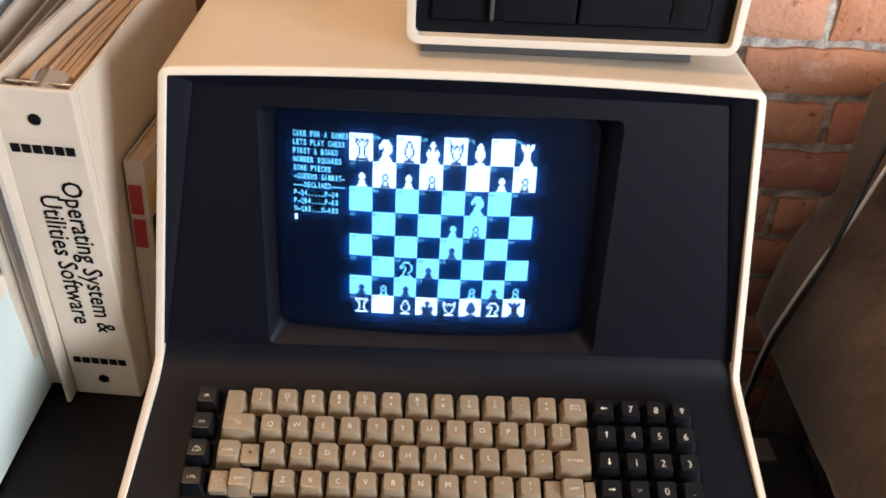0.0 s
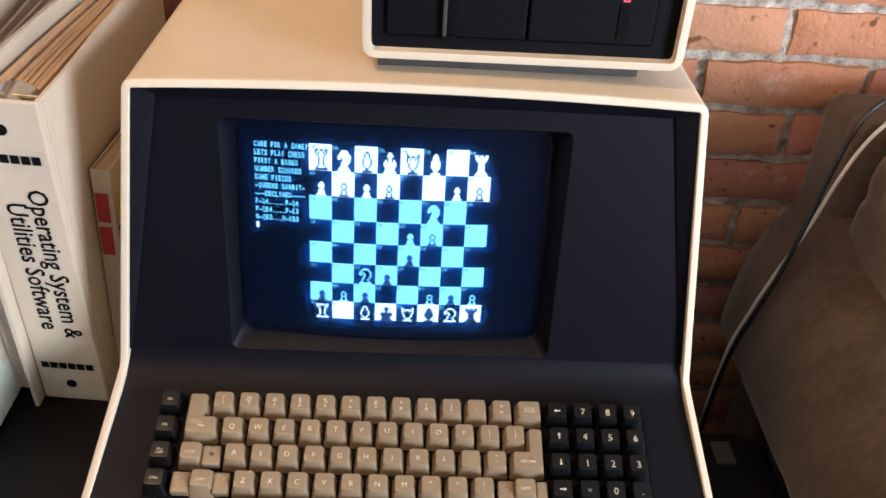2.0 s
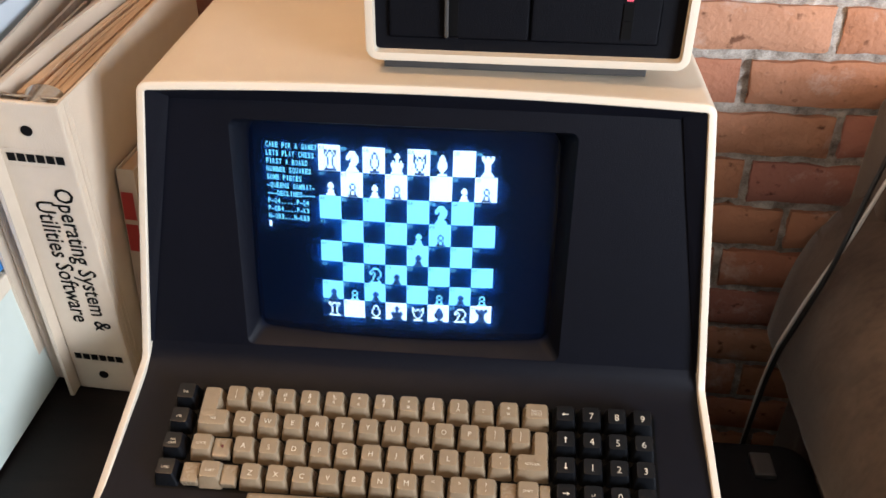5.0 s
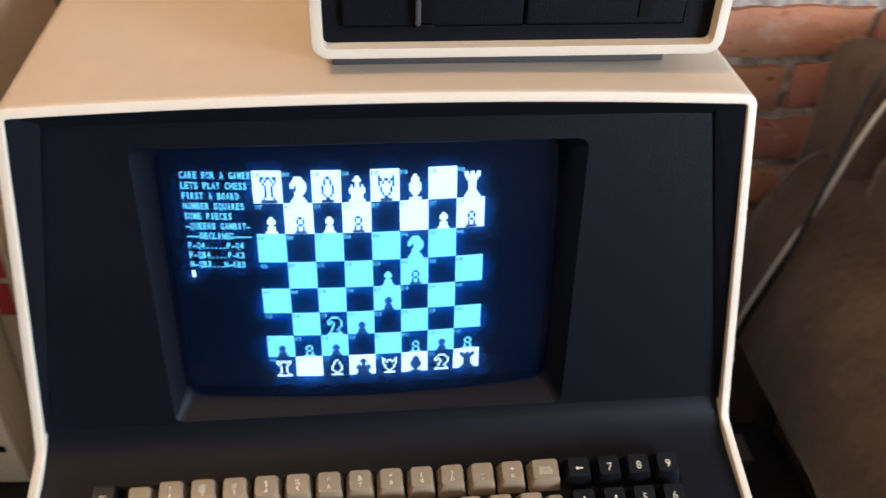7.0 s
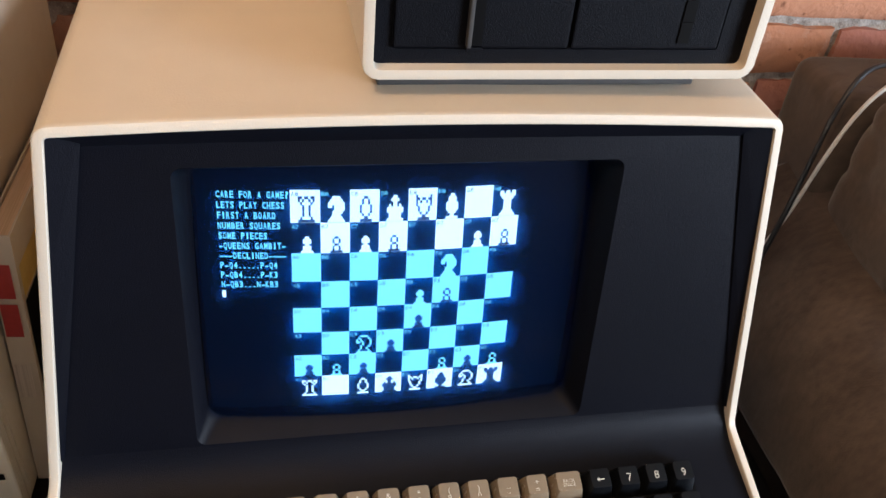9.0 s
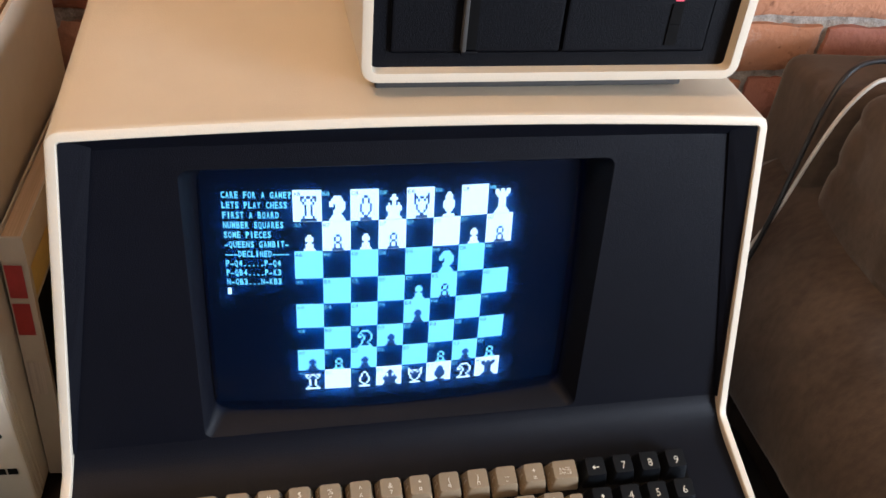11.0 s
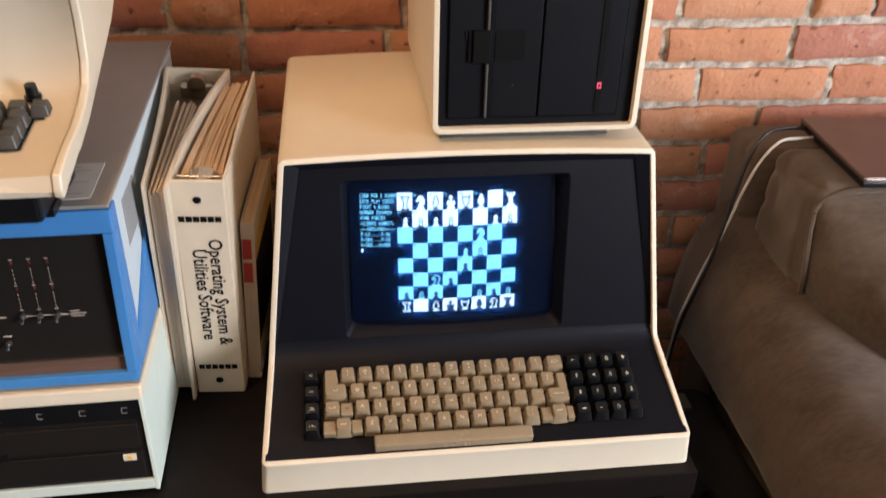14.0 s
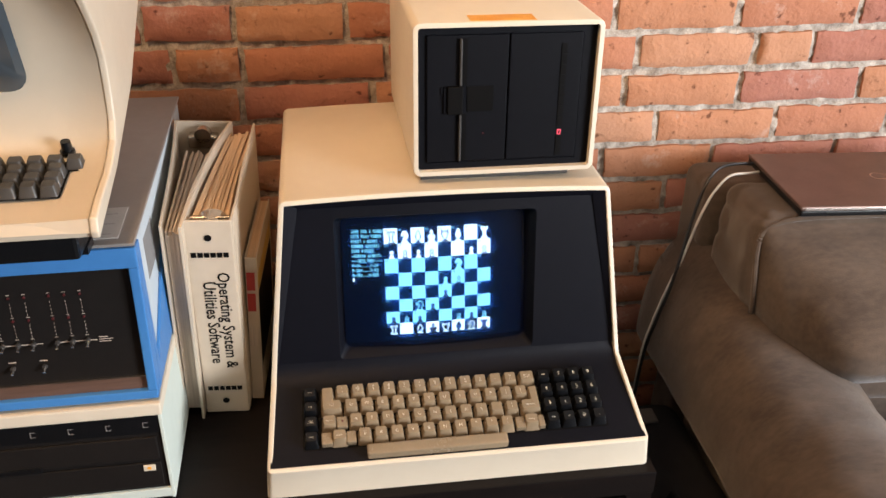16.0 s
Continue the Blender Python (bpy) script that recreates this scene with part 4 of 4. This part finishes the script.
part("cover", prism([(0.0155, BHGT + 0.001), (BDEP, BHGT + 0.011), (BDEP, BHGT + 0.0145), (0.0155, BHGT + 0.0045)], -BWID, -0.001, lambda u, v, w: (w, u, v), 0.0012), GREYPAINT, blue, "grey painted top cover")
for i in range(14):
    part("vent_slot", box(-0.0044, -0.0036, 0.075 + i * 0.0042, 0.0759 + i * 0.0042, 0.110, 0.160), GREYPAINT, blue)
panel = part("switch_panel", prism([(-BWID + 0.0166, 0.0300), (-0.0101, 0.0300), (-0.0101, 0.1589), (-BWID + 0.0166, 0.1589)], 0.008, 0.015, front_put), FACE, blue, "black panel with toggle switches")
part("trim_strip", prism([(-BWID + 0.0166, 0.0142), (-0.0101, 0.0142), (-0.0101, 0.0285), (-BWID + 0.0166, 0.0285)], 0.006, 0.015, front_put), WOODSTRIP, blue, "brown trim strip")
part("trim_line", prism([(-BWID + 0.0166, 0.0287), (-0.0101, 0.0287), (-0.0101, 0.0298), (-BWID + 0.0166, 0.0298)], 0.0055, 0.015, front_put), SILVER, blue)
part("cover_label", prism([(0.028, BHGT + 0.0050), (0.098, BHGT + 0.0066), (0.098, BHGT + 0.0072), (0.028, BHGT + 0.0056)], -0.078, -0.018, lambda u, v, w: (w, u, v)), WHITEPAPER, blue, "white paper label with grey rules")
part("label_rules", (lambda r: ([(u, v, BHGT + 0.0060 + (v - 0.028) * 0.0229) for u, v in r[0]], r[1]))(quads([(-0.072, -0.026 - 0.012 * (k % 3), 0.036 + k * 0.0075, 0.0375 + k * 0.0075) for k in range(8)])), GREYPAINT, blue)


def on_panel(u, v):
    return (u, lean(v) + 0.0074, v)


def toggle(x, v):
    """Short chrome lever in a dark collar."""
    collar = part("toggle_switch", cyl(0.0026, 0.003, Matrix.Translation((x, lean(v) + 0.0060, v)) @ Matrix.Rotation(radians(90), 4, "X"), 12), GREYKEY, panel)
    part("lever", cyl(0.0012, 0.0065, Matrix.Translation((x, lean(v) + 0.0028, v - 0.0016)) @ Matrix.Rotation(radians(118), 4, "X"), 10, 0.0017), STEEL, collar, "short chrome lever")


groups = [(-0.0628 - 0.054 * g, 0.0152, 3) for g in range(6)]
for gx, step, cnt in groups:
    for k in range(cnt):
        x = gx - k * step
        for v in (0.131, 0.105, 0.080):
            part("lamp_lens", cyl(0.0012, 0.002, Matrix.Translation(on_panel(x, v)) @ Matrix.Rotation(radians(90), 4, "X"), 10), REDDOT if v > 0.1 else STEEL, panel)
            part("marking", onto(quads([(x - 0.0018, x + 0.0016, v + 0.0030, v + 0.0037)]), on_panel), PAPERGREY, panel)
        rule = [(x - 0.0003, x + 0.0003, 0.0855 + q * 0.0042, 0.0875 + q * 0.0042) for q in range(4)] + [(x - 0.0003, x + 0.0003, 0.1105 + q * 0.0042, 0.1125 + q * 0.0042) for q in range(4)]
        part("marking", onto(quads(rule), on_panel), PAPERGREY, panel)
        toggle(x, 0.077)
    part("marking", onto(quads([(gx - 0.033, gx + 0.009, 0.0762, 0.0772)]), on_panel), PAPERGREY, panel)
for k in range(8):
    x = -0.1106 - 0.0315 * k
    toggle(x, 0.050)
    part("marking", onto(quads([(x - 0.004, x + 0.004, 0.0562, 0.0574)]), on_panel), PAPERGREY, panel)
part("marking", onto(quads([(-0.052, -0.043, 0.0792, 0.0800), (-0.052, -0.038, 0.0766, 0.0774), (-0.052, -0.040, 0.0740, 0.0748)]), on_panel), PAPERGREY, panel)

# terminal with a moulded clam-shaped body
T0 = S0 @ pose(-0.017, 0.0, 0.340)
term = thing("video_terminal", "cream moulded video terminal with dark keys and an unlit screen", "terminal", T0)
part("base", box(-0.372, -0.024, -0.026, 0.085, -0.006, 0.0212, 0.004), KEYBLACK, term, "black base pan")
for fx in (-0.36, -0.035):
    part("foot", box(fx - 0.012, fx + 0.012, 0.0, 0.024, -0.0138, -0.0055), KEYBLACK, term)
    part("foot", box(fx - 0.012, fx + 0.012, 0.055, 0.079, -0.0125, -0.0055), KEYBLACK, term)
# side outline (y, z) along the ridge: nose, deck, waist, hood; the sunk front follows behind it
ridge = [(-0.038, 0.028), (-0.034, 0.041), (0.0, 0.0475), (0.046, 0.052), (0.075, 0.059), (0.096, 0.068), (0.108, 0.085), (0.113, 0.118), (0.112, 0.148), (0.100, 0.175), (0.082, 0.197), (0.058, 0.222), (0.028, 0.255), (0.0, 0.29)]
sunk = [(-0.034, 0.027), (-0.030, 0.038), (0.02, 0.0415), (0.06, 0.046), (0.094, 0.054), (0.110, 0.069), (0.120, 0.095), (0.125, 0.129), (0.123, 0.154), (0.111, 0.187), (0.091, 0.215), (0.065, 0.249), (0.034, 0.284), (0.010, 0.319)]
outline = [(-0.036, 0.021)] + ridge + [(0.03, 0.34), (0.29, 0.335), (0.385, 0.26), (0.347, 0.156), (0.222, 0.088), (0.08, 0.043)]


def side_cheek(x0, x1):
    return prism(outline, x0, x1, lambda u, v, w: (w, u, v), 0.0022, 3)


part("side_cheek", side_cheek(-0.008, 0.0), TERMINAL, term, smooth=True)
part("side_cheek", side_cheek(-0.39, -0.382), TERMINAL, term, smooth=True)
verts, faces = [], []
steps = ((-0.3815, 1.0), (-0.375, 0.8), (-0.362, 0.45), (-0.345, 0.16), (-0.325, 0.0), (-0.065, 0.0), (-0.045, 0.16), (-0.028, 0.45), (-0.015, 0.8), (-0.0083, 1.0))
for (ya, za), (yb, zb) in zip(ridge, sunk):
    for x, f in steps:
        verts.append((x, yb + (ya - yb) * f + 0.0012, zb + (za - zb) * f - 0.0010))
w = len(steps)
for i in range(len(ridge) - 1):
    for k in range(w - 1):
        faces.append((i * w + k, i * w + k + 1, i * w + k + w + 1, i * w + k + w))
part("moulded_front", (verts, faces), TERMINAL, term, smooth=True)
part("back_shell", prism([(0.155, 0.075), (0.16, 0.14), (0.145, 0.19), (0.05, 0.31), (0.06, 0.338), (0.285, 0.332), (0.380, 0.26), (0.343, 0.158), (0.220, 0.095), (0.17, 0.079)], -0.3818, -0.0082, lambda u, v, w: (w, u, v)), TERMINAL, term)
part("nose", prism([(-0.033, 0.0215), (-0.0345, 0.027), (-0.0290, 0.0360), (0.02, 0.0385), (0.10, 0.045), (0.10, 0.0300), (0.06, 0.0215)], -0.3818, -0.0082, lambda u, v, w: (w, u, v)), TERMINAL, term)


def hood(u, v):
    """A point on the hood's face: u across, v up along it."""
    return Vector((u, 0.1225 - 0.30 * (v - 0.115), v))


tubeface = bmesh.new()
loops = []
for grow, out in ((0.0, 0.002), (-0.006, -0.006), (-0.04, -0.011)):
    loop = []
    x0, x1, z0, z1, r = -0.310 - grow, -0.080 + grow, 0.113 - grow, 0.285 + grow, 0.022
    for cx, cz, a0 in ((x1 - r, z1 - r, 0), (x0 + r, z1 - r, 90), (x0 + r, z0 + r, 180), (x1 - r, z0 + r, 270)):
        for a in range(0, 91, 15):
            w = radians(a0 + a)
            p = hood(cx + r * math.cos(w), cz + r * math.sin(w))
            loop.append(tubeface.verts.new((p.x, p.y + out, p.z)))
    loops.append(loop)
for la, lb in zip(loops, loops[1:]):
    for i in range(len(la)):
        tubeface.faces.new((la[i], la[(i + 1) % len(la)], lb[(i + 1) % len(la)], lb[i]))
tubeface.faces.new(loops[-1])
part("picture_tube", tubeface, TUBEGREY, term, "dark unlit picture tube", smooth=True)


def deck(u, v):
    return Vector((u, v, 0.0415 + (v - 0.012) * 0.12))


DK = Matrix.Rotation(math.atan(0.16), 4, "X")
# black sheet under the keys in place of the well's shade
part("key_slot", ([tuple(deck(u, v) + Vector((0, 0, 0.0012))) for u, v in ((-0.36, 0.012), (-0.042, 0.012), (-0.042, 0.062), (-0.027, 0.062), (-0.027, 0.083), (-0.36, 0.083))], [(0, 1, 2, 3, 4, 5)]), FLATBLACK, term)
tk = key_mesh(0.0185, "terminal_key", GREYKEY, 0.0175, height=0.012)
for r in range(4):
    for c in range(15):
        part("key", tk, None, term, "", Matrix.Translation(deck((-0.0525, -0.0525, -0.0525, -0.038)[r] - c * 0.0190, 0.0215 + r * 0.0172)) @ DK)
part("knob", join(cyl(0.0075, 0.003, Matrix.Translation((-0.049, 0.094, 0.058)) @ DK, 18), cyl(0.0056, 0.011, Matrix.Translation((-0.049, 0.0935, 0.0645)) @ DK, 18, 0.0050)), KEYBLACK, term, "black control knob", smooth=True)

# ---------------------------------------------------------------- sofa with laptop


def soft(fn, name, label="", wrinkle=0.004, freq=9.0, grain=(1, 1, 1), fold=0.0, cuts=34):
    """A padded form: a cube grid rounded by fn, crumpled with noise and drawn into sharp folds along the grain."""
    bm = bmesh.new()
    bmesh.ops.create_cube(bm, size=2)
    bmesh.ops.subdivide_edges(bm, edges=bm.edges[:], cuts=cuts, use_grid_fill=True)
    for v in bm.verts:
        p = Vector(fn(*v.co))
        q = Vector((p.x * grain[0], p.y * grain[1], p.z * grain[2]))
        d = noise.noise(p * freq) * wrinkle + noise.noise(p * freq * 0.4 + Vector((3, 1, 2))) * wrinkle * 1.6
        q += Vector((0, 0, 1)) * noise.noise(p * 5) * 1.2
        d -= fold * max(0, 1 - abs(noise.noise(q)) * 5) ** 1.5
        v.co = p + (p - Vector(fn(0, 0, 0))).normalized() * d
    return part(name, bm, SUEDE, sofa, label, smooth=True)


def pad(x0, x1, y0, y1, z0, z1, power=5.0):
    c, h = Vector(((x0 + x1) / 2, (y0 + y1) / 2, (z0 + z1) / 2)), Vector(((x1 - x0) / 2, (y1 - y0) / 2, (z1 - z0) / 2))

    def fn(a, b, d):
        n = (abs(a) ** power + abs(b) ** power + abs(d) ** power) ** (1 / power)
        k = 1 / max(n, 1e-6) * max(abs(a), abs(b), abs(d))
        return (c.x + h.x * a * k, c.y + h.y * b * k, c.z + h.z * d * k)
    return fn


def block(x0, x1, y0, y1, z0, z1, r):
    """A padded box with edges of one radius, its grid drawn together towards the edges."""
    lo, hi = Vector((x0, y0, z0)), Vector((x1, y1, z1))

    def fn(a, b, d):
        w = [math.sin(math.pi / 2 * k) for k in (a, b, d)]
        q = Vector([(lo[i] + hi[i]) / 2 + (hi[i] - lo[i]) / 2 * w[i] for i in range(3)])
        c = Vector([min(max(q[i], lo[i] + r), hi[i] - r) for i in range(3)])
        return c + (q - c).normalized() * r if (q - c).length > 1e-7 else q
    return fn


sofa = thing("sofa", "brown microsuede sofa with a padded rounded arm", "sofa", pose(0, 0, 0))
soft(pad(0.60, 2.35, -0.12, 0.66, 0.04, 0.30, 12), "base", cuts=10)


def arm(a, b, d):
    """Fat pillow on top of the arm: one round section all along, rising towards the back."""
    w = (abs(a) ** 2.5 + abs(d) ** 2.5) ** (1 / 2.5)
    k = max(abs(a), abs(d)) / max(w, 1e-6)
    end = max(0.0, (abs(b) - 0.88) / 0.12)
    k *= 1 - 0.45 * end ** 3
    y = 0.19 + 0.525 * b
    f = min(1, max(0, (y - 0.30) / 0.40))
    tuck = 0.42 * max(0.0, -d) * k
    return Vector((0.540 + 0.124 * a * k * (1 - tuck) + 0.10 * tuck - 0.012 * f, y, 0.555 + (0.138 + 0.088 * f) * d * k if d > 0 else 0.555 + 0.125 * d * k))


soft(arm, "arm", "", 0.0045, 8, (5, 13, 5), 0.004, 44)
soft(pad(0.50, 0.668, -0.24, 0.70, 0.04, 0.50, 12), "arm_panel", "", 0.002, 7, cuts=14)
soft(block(0.474, 2.3, 0.612, 0.728, 0.25, 0.866, 0.020), "back_frame", "", 0.003, 8, (8, 8, 14), 0.003)


def plump(x0, x1):
    """A fat boxed back cushion, its belly pushed forward over the arm and leaning on the frame."""
    def fn(a, b, d):
        p = Vector(block(x0, x1, 0.455, 0.612, 0.600, 0.884, 0.030)(a, b, d))
        low = min(1, max(0, (0.870 - p.z) / 0.22))
        out = min(1, max(0, (p.x - x0 - 0.002) / 0.13))
        front = min(1, max(0, (0.600 - p.y) / 0.14))
        p.y -= 0.175 * low * (2 - low) * out * (2 - out) * front
        p.y += 0.085 * min(1, max(0, (0.750 - p.z) / 0.1)) ** 2 * front * min(1, out * 3)
        p.x += 0.012 * low * low * front * max(0, 1 - (p.x - x0) / 0.2)
        return p
    return fn


soft(plump(0.490, 1.28), "back_cushion", "", 0.0045, 7, (4, 6, 15), 0.0055, 48)
soft(plump(1.285, 2.10), "back_cushion", "", 0.006, 7, (4, 6, 17), 0.006, 30)
soft(pad(0.675, 1.45, -0.14, 0.42, 0.28, 0.46, 5), "seat_cushion", "", 0.006, 6, cuts=14)

part("piping", tube([(0.700, 0.462, 0.8800), (0.580, 0.462, 0.8790), (0.530, 0.463, 0.8730), (0.503, 0.461, 0.858), (0.496, 0.455, 0.83), (0.496, 0.447, 0.79), (0.498, 0.444, 0.755), (0.504, 0.452, 0.725)], 0.0040), SUEDE, sofa, smooth=True)

LZ = 0.886
lap = thing("laptop", "closed brown metal laptop lying on the sofa back", "laptop", pose(0.549, 0.452, LZ, 0, 0, -1.5))
part("base", box(0.0, 0.335, 0.0, 0.205, 0, 0.0085, 0.002), KEYBLACK, lap)
lid = part("lid", box(-0.001, 0.336, -0.001, 0.206, 0.0092, 0.0155, 0.0018), LAPTOP, lap, "brown metal lid")
part("edge_strip", box(0.004, 0.332, -0.0022, -0.0009, 0.0100, 0.0135, 0.0004), SILVER, lid, "bright polished front edge")
part("emblem", (lambda a: ([(0.168 + 0.013 * math.cos(w) * k, 0.106 + 0.013 * math.sin(w) * k, 0.01585) for w in a for k in (1.0, 0.86)], [(2 * i, 2 * i + 1, (2 * i + 3) % 48, (2 * i + 2) % 48) for i in range(24)]))([2 * math.pi * i / 24 for i in range(24)]), SILVER, lid)

cord = thing("white_cable", "white charger cable hanging over the sofa arm", "cable")
part("wire", tube([(0.560, 0.612, 0.889), (0.530, 0.600, 0.892), (0.495, 0.588, 0.893), (0.470, 0.582, 0.866), (0.451, 0.576, 0.823), (0.434, 0.574, 0.757), (0.417, 0.576, 0.700), (0.402, 0.578, 0.640), (0.390, 0.580, 0.575), (0.384, 0.580, 0.45), (0.378, 0.57, 0.2), (0.36, 0.55, 0.004)], 0.0022), WHITECORD, cord, smooth=True)
cord = thing("black_cable", "black power cable hanging beside the sofa arm", "cable")
part("wire", tube([(0.570, 0.640, 0.889), (0.520, 0.630, 0.896), (0.482, 0.612, 0.893), (0.459, 0.598, 0.862), (0.443, 0.584, 0.815), (0.430, 0.574, 0.757), (0.4175, 0.5685, 0.700), (0.4035, 0.5695, 0.640), (0.391, 0.572, 0.575), (0.383, 0.572, 0.45), (0.370, 0.56, 0.2), (0.35, 0.54, 0.004)], 0.0028), BLACKCORD, cord, smooth=True)
# guessed black form, added to keep the gap and the arm's flank as dark as shade
bag = thing("gap_filler", "added black form that darkens the gap between shelf and sofa", "bag", pose(0.352, 0.32, 0.0, 0, 0, 3))


def filler_form(a, b, d):
    p = Vector(block(-0.062, 0.098, -0.26, 0.21, 0.0, 0.512, 0.040)(a, b, d))
    p.x -= 0.10 * max(0, p.z - 0.30) * max(0, -p.x) / 0.062
    return p


bm = bmesh.new()
bmesh.ops.create_cube(bm, size=2)
bmesh.ops.subdivide_edges(bm, edges=bm.edges[:], cuts=16, use_grid_fill=True)
for v in bm.verts:
    p = filler_form(*v.co)
    p.x += 0.010 * noise.noise(p * 9)
    v.co = p
part("body", bm, GAPBLACK, bag, smooth=True)
# loop and small block on the added form are made up too
part("filler_loop", tube([(0.0, -0.17, 0.505), (0.002, -0.16, 0.526), (0.004, -0.13, 0.534), (0.004, -0.07, 0.534), (0.002, -0.04, 0.526), (0.0, -0.03, 0.505)], 0.008), GAPBLACK, bag, smooth=True)
part("buckle", box(0.020, 0.044, 0.135, 0.170, 0.506, 0.518, 0.003), GREYKEY, bag, "dark grey block added on the black form")

# ceiling lamp and window of the rest of the room
cl = thing("ceiling_lamp", "plain round pendant lamp with a warm bulb", "lamp", pose(-0.56, -0.28, Z1))
part("rod", cyl(0.008, 0.14, Matrix.Translation((0, 0, -0.071))), STEEL, cl)
part("shade", cyl(0.16, 0.09, Matrix.Translation((0, 0, -0.172)), 28, 0.07), CREAM, cl)
win = thing("window_1", "white painted window frame in the side wall", "window", pose(0, 0, 0), kind="structure")
part("window_frame", join(box(X1 + 0.02, X1 + 0.07, -2.42, -2.36, 0.8, 2.1), box(X1 + 0.02, X1 + 0.07, -1.14, -1.08, 0.8, 2.1), box(X1 + 0.02, X1 + 0.07, -2.36, -1.14, 0.8, 0.86), box(X1 + 0.02, X1 + 0.07, -2.36, -1.14, 2.04, 2.1)), CEILING, win)

# ---------------------------------------------------------------- brick wall, course by course
wall = tagged(part("wall_north", box(X0, X1, WALL_Y + 0.018, WALL_Y + 0.10, 0, Z1), MORTAR), "old exposed red brick wall with rough pale lime mortar", "wall", kind="structure")
nx, nz = 300, 140
bed = []
for j in range(nz):
    for i in range(nx):
        x, z = -1.15 + 2.5 * i / (nx - 1), 0.05 + 1.35 * j / (nz - 1)
        bed.append((x, WALL_Y + 0.008 + 0.007 * noise.noise((x * 42, 1, z * 42)) + 0.006 * noise.noise((x * 115, 3, z * 115)), z))
part("mortar_bed", (bed, [(j * nx + i, j * nx + i + 1, j * nx + nx + i + 1, j * nx + nx + i) for j in range(nz - 1) for i in range(nx - 1)]), MORTAR, wall, smooth=True)

rng = random.Random(7)


def brick_mesh(length, seed):
    """One worn brick, its face chipped and rounded: x along, z up, face towards -y."""
    a, b = 13, 5
    h = COURSE - 0.0125
    verts, faces = [], []
    for j in range(b + 1):
        for i in range(a + 1):
            u, v = i / a * 2 - 1, j / b * 2 - 1
            edge = max(abs(u) ** 14, abs(v) ** 6)
            x, z = u * length / 2, v * h / 2
            q = Vector((x * 30 + seed * 7.3, z * 30, seed))
            x += 0.0030 * noise.noise(q) + 0.0022 * noise.noise(q * 2.7)
            z += 0.0030 * noise.noise(q + Vector((0, 5, 9))) + 0.0022 * noise.noise(q * 2.9 + Vector((4, 5, 9)))
            verts.append((x, 0.0055 * edge + 0.0028 * noise.noise(q * 1.6 + Vector((9, 0, 0))), z))
    m = len(verts)
    border = [i for i in range(a + 1)] + [(a + 1) * j + a for j in range(1, b + 1)] + [(a + 1) * b + i for i in range(a - 1, -1, -1)] + [(a + 1) * j for j in range(b - 1, 0, -1)]
    for j in range(b):
        for i in range(a):
            k = j * (a + 1) + i
            faces.append((k, k + 1, k + a + 2, k + a + 1))
    for k in border:
        verts.append((verts[k][0] * 0.992, 0.024, verts[k][2] * 0.985))
    for i in range(len(border)):
        k = (i + 1) % len(border)
        faces.append((border[k], border[i], m + i, m + k))
    me = bpy.data.meshes.new("brick")
    me.from_pydata(verts, [], faces)
    me.materials.append(BRICK)
    me.polygons.foreach_set("use_smooth", [True] * len(me.polygons))
    me.set_sharp_from_angle(angle=radians(50))
    return me


BRICKS = {}
# joints along the courses that stay in view, from the one just under z = 1.143 down
JOINTS = {0: (-0.62, -0.412, -0.271, -0.10, 0.115, 0.33, 0.535, 0.74, 0.95), 1: (-0.58, -0.371, -0.262, -0.036, 0.16, 0.374, 0.574, 0.672, 0.88), 2: (-0.69, -0.48, -0.272, -0.06, 0.15, 0.358, 0.558, 0.768, 0.97),
          3: (-0.62, -0.41, -0.20, 0.005, 0.21, 0.42, 0.629, 0.835, 1.04), 4: (-0.51, -0.30, -0.09, 0.12, 0.332, 0.529, 0.748, 0.96), 5: (-0.60, -0.39, -0.18, 0.03, 0.24, 0.451, 0.66, 0.87)}
for c in range(-3, 15):
    z = 1.0775 + COURSE / 2 - c * COURSE
    xs = list(JOINTS.get(c, ()))
    if not xs:
        x = -0.5 + (0.1 if c % 2 else 0) + rng.uniform(-0.03, 0.03)
        xs = [x + 0.2085 * k for k in range(7)]
    while xs[0] > -1.02:
        xs.insert(0, xs[0] - 0.2085)
    while xs[-1] < 1.20:
        xs.append(xs[-1] + 0.2085)
    for x0, x1 in zip(xs, xs[1:]):
        length = round((x1 - x0 - 0.0115) / 0.006) * 0.006
        k = (length, rng.randrange(4))
        if k not in BRICKS:
            BRICKS[k] = brick_mesh(length, k[1] + length * 50)
        xm = (x0 + x1) / 2
        part("brick", BRICKS[k], None, wall, "", pose(xm, WALL_Y - 0.004 + rng.uniform(-0.002, 0.003), z + SLOPE * (xm - 0.08) + rng.uniform(-0.0012, 0.0012), rng.uniform(-0.7, 0.7), -0.86 + rng.uniform(-0.5, 0.5), rng.uniform(-0.5, 0.5)))
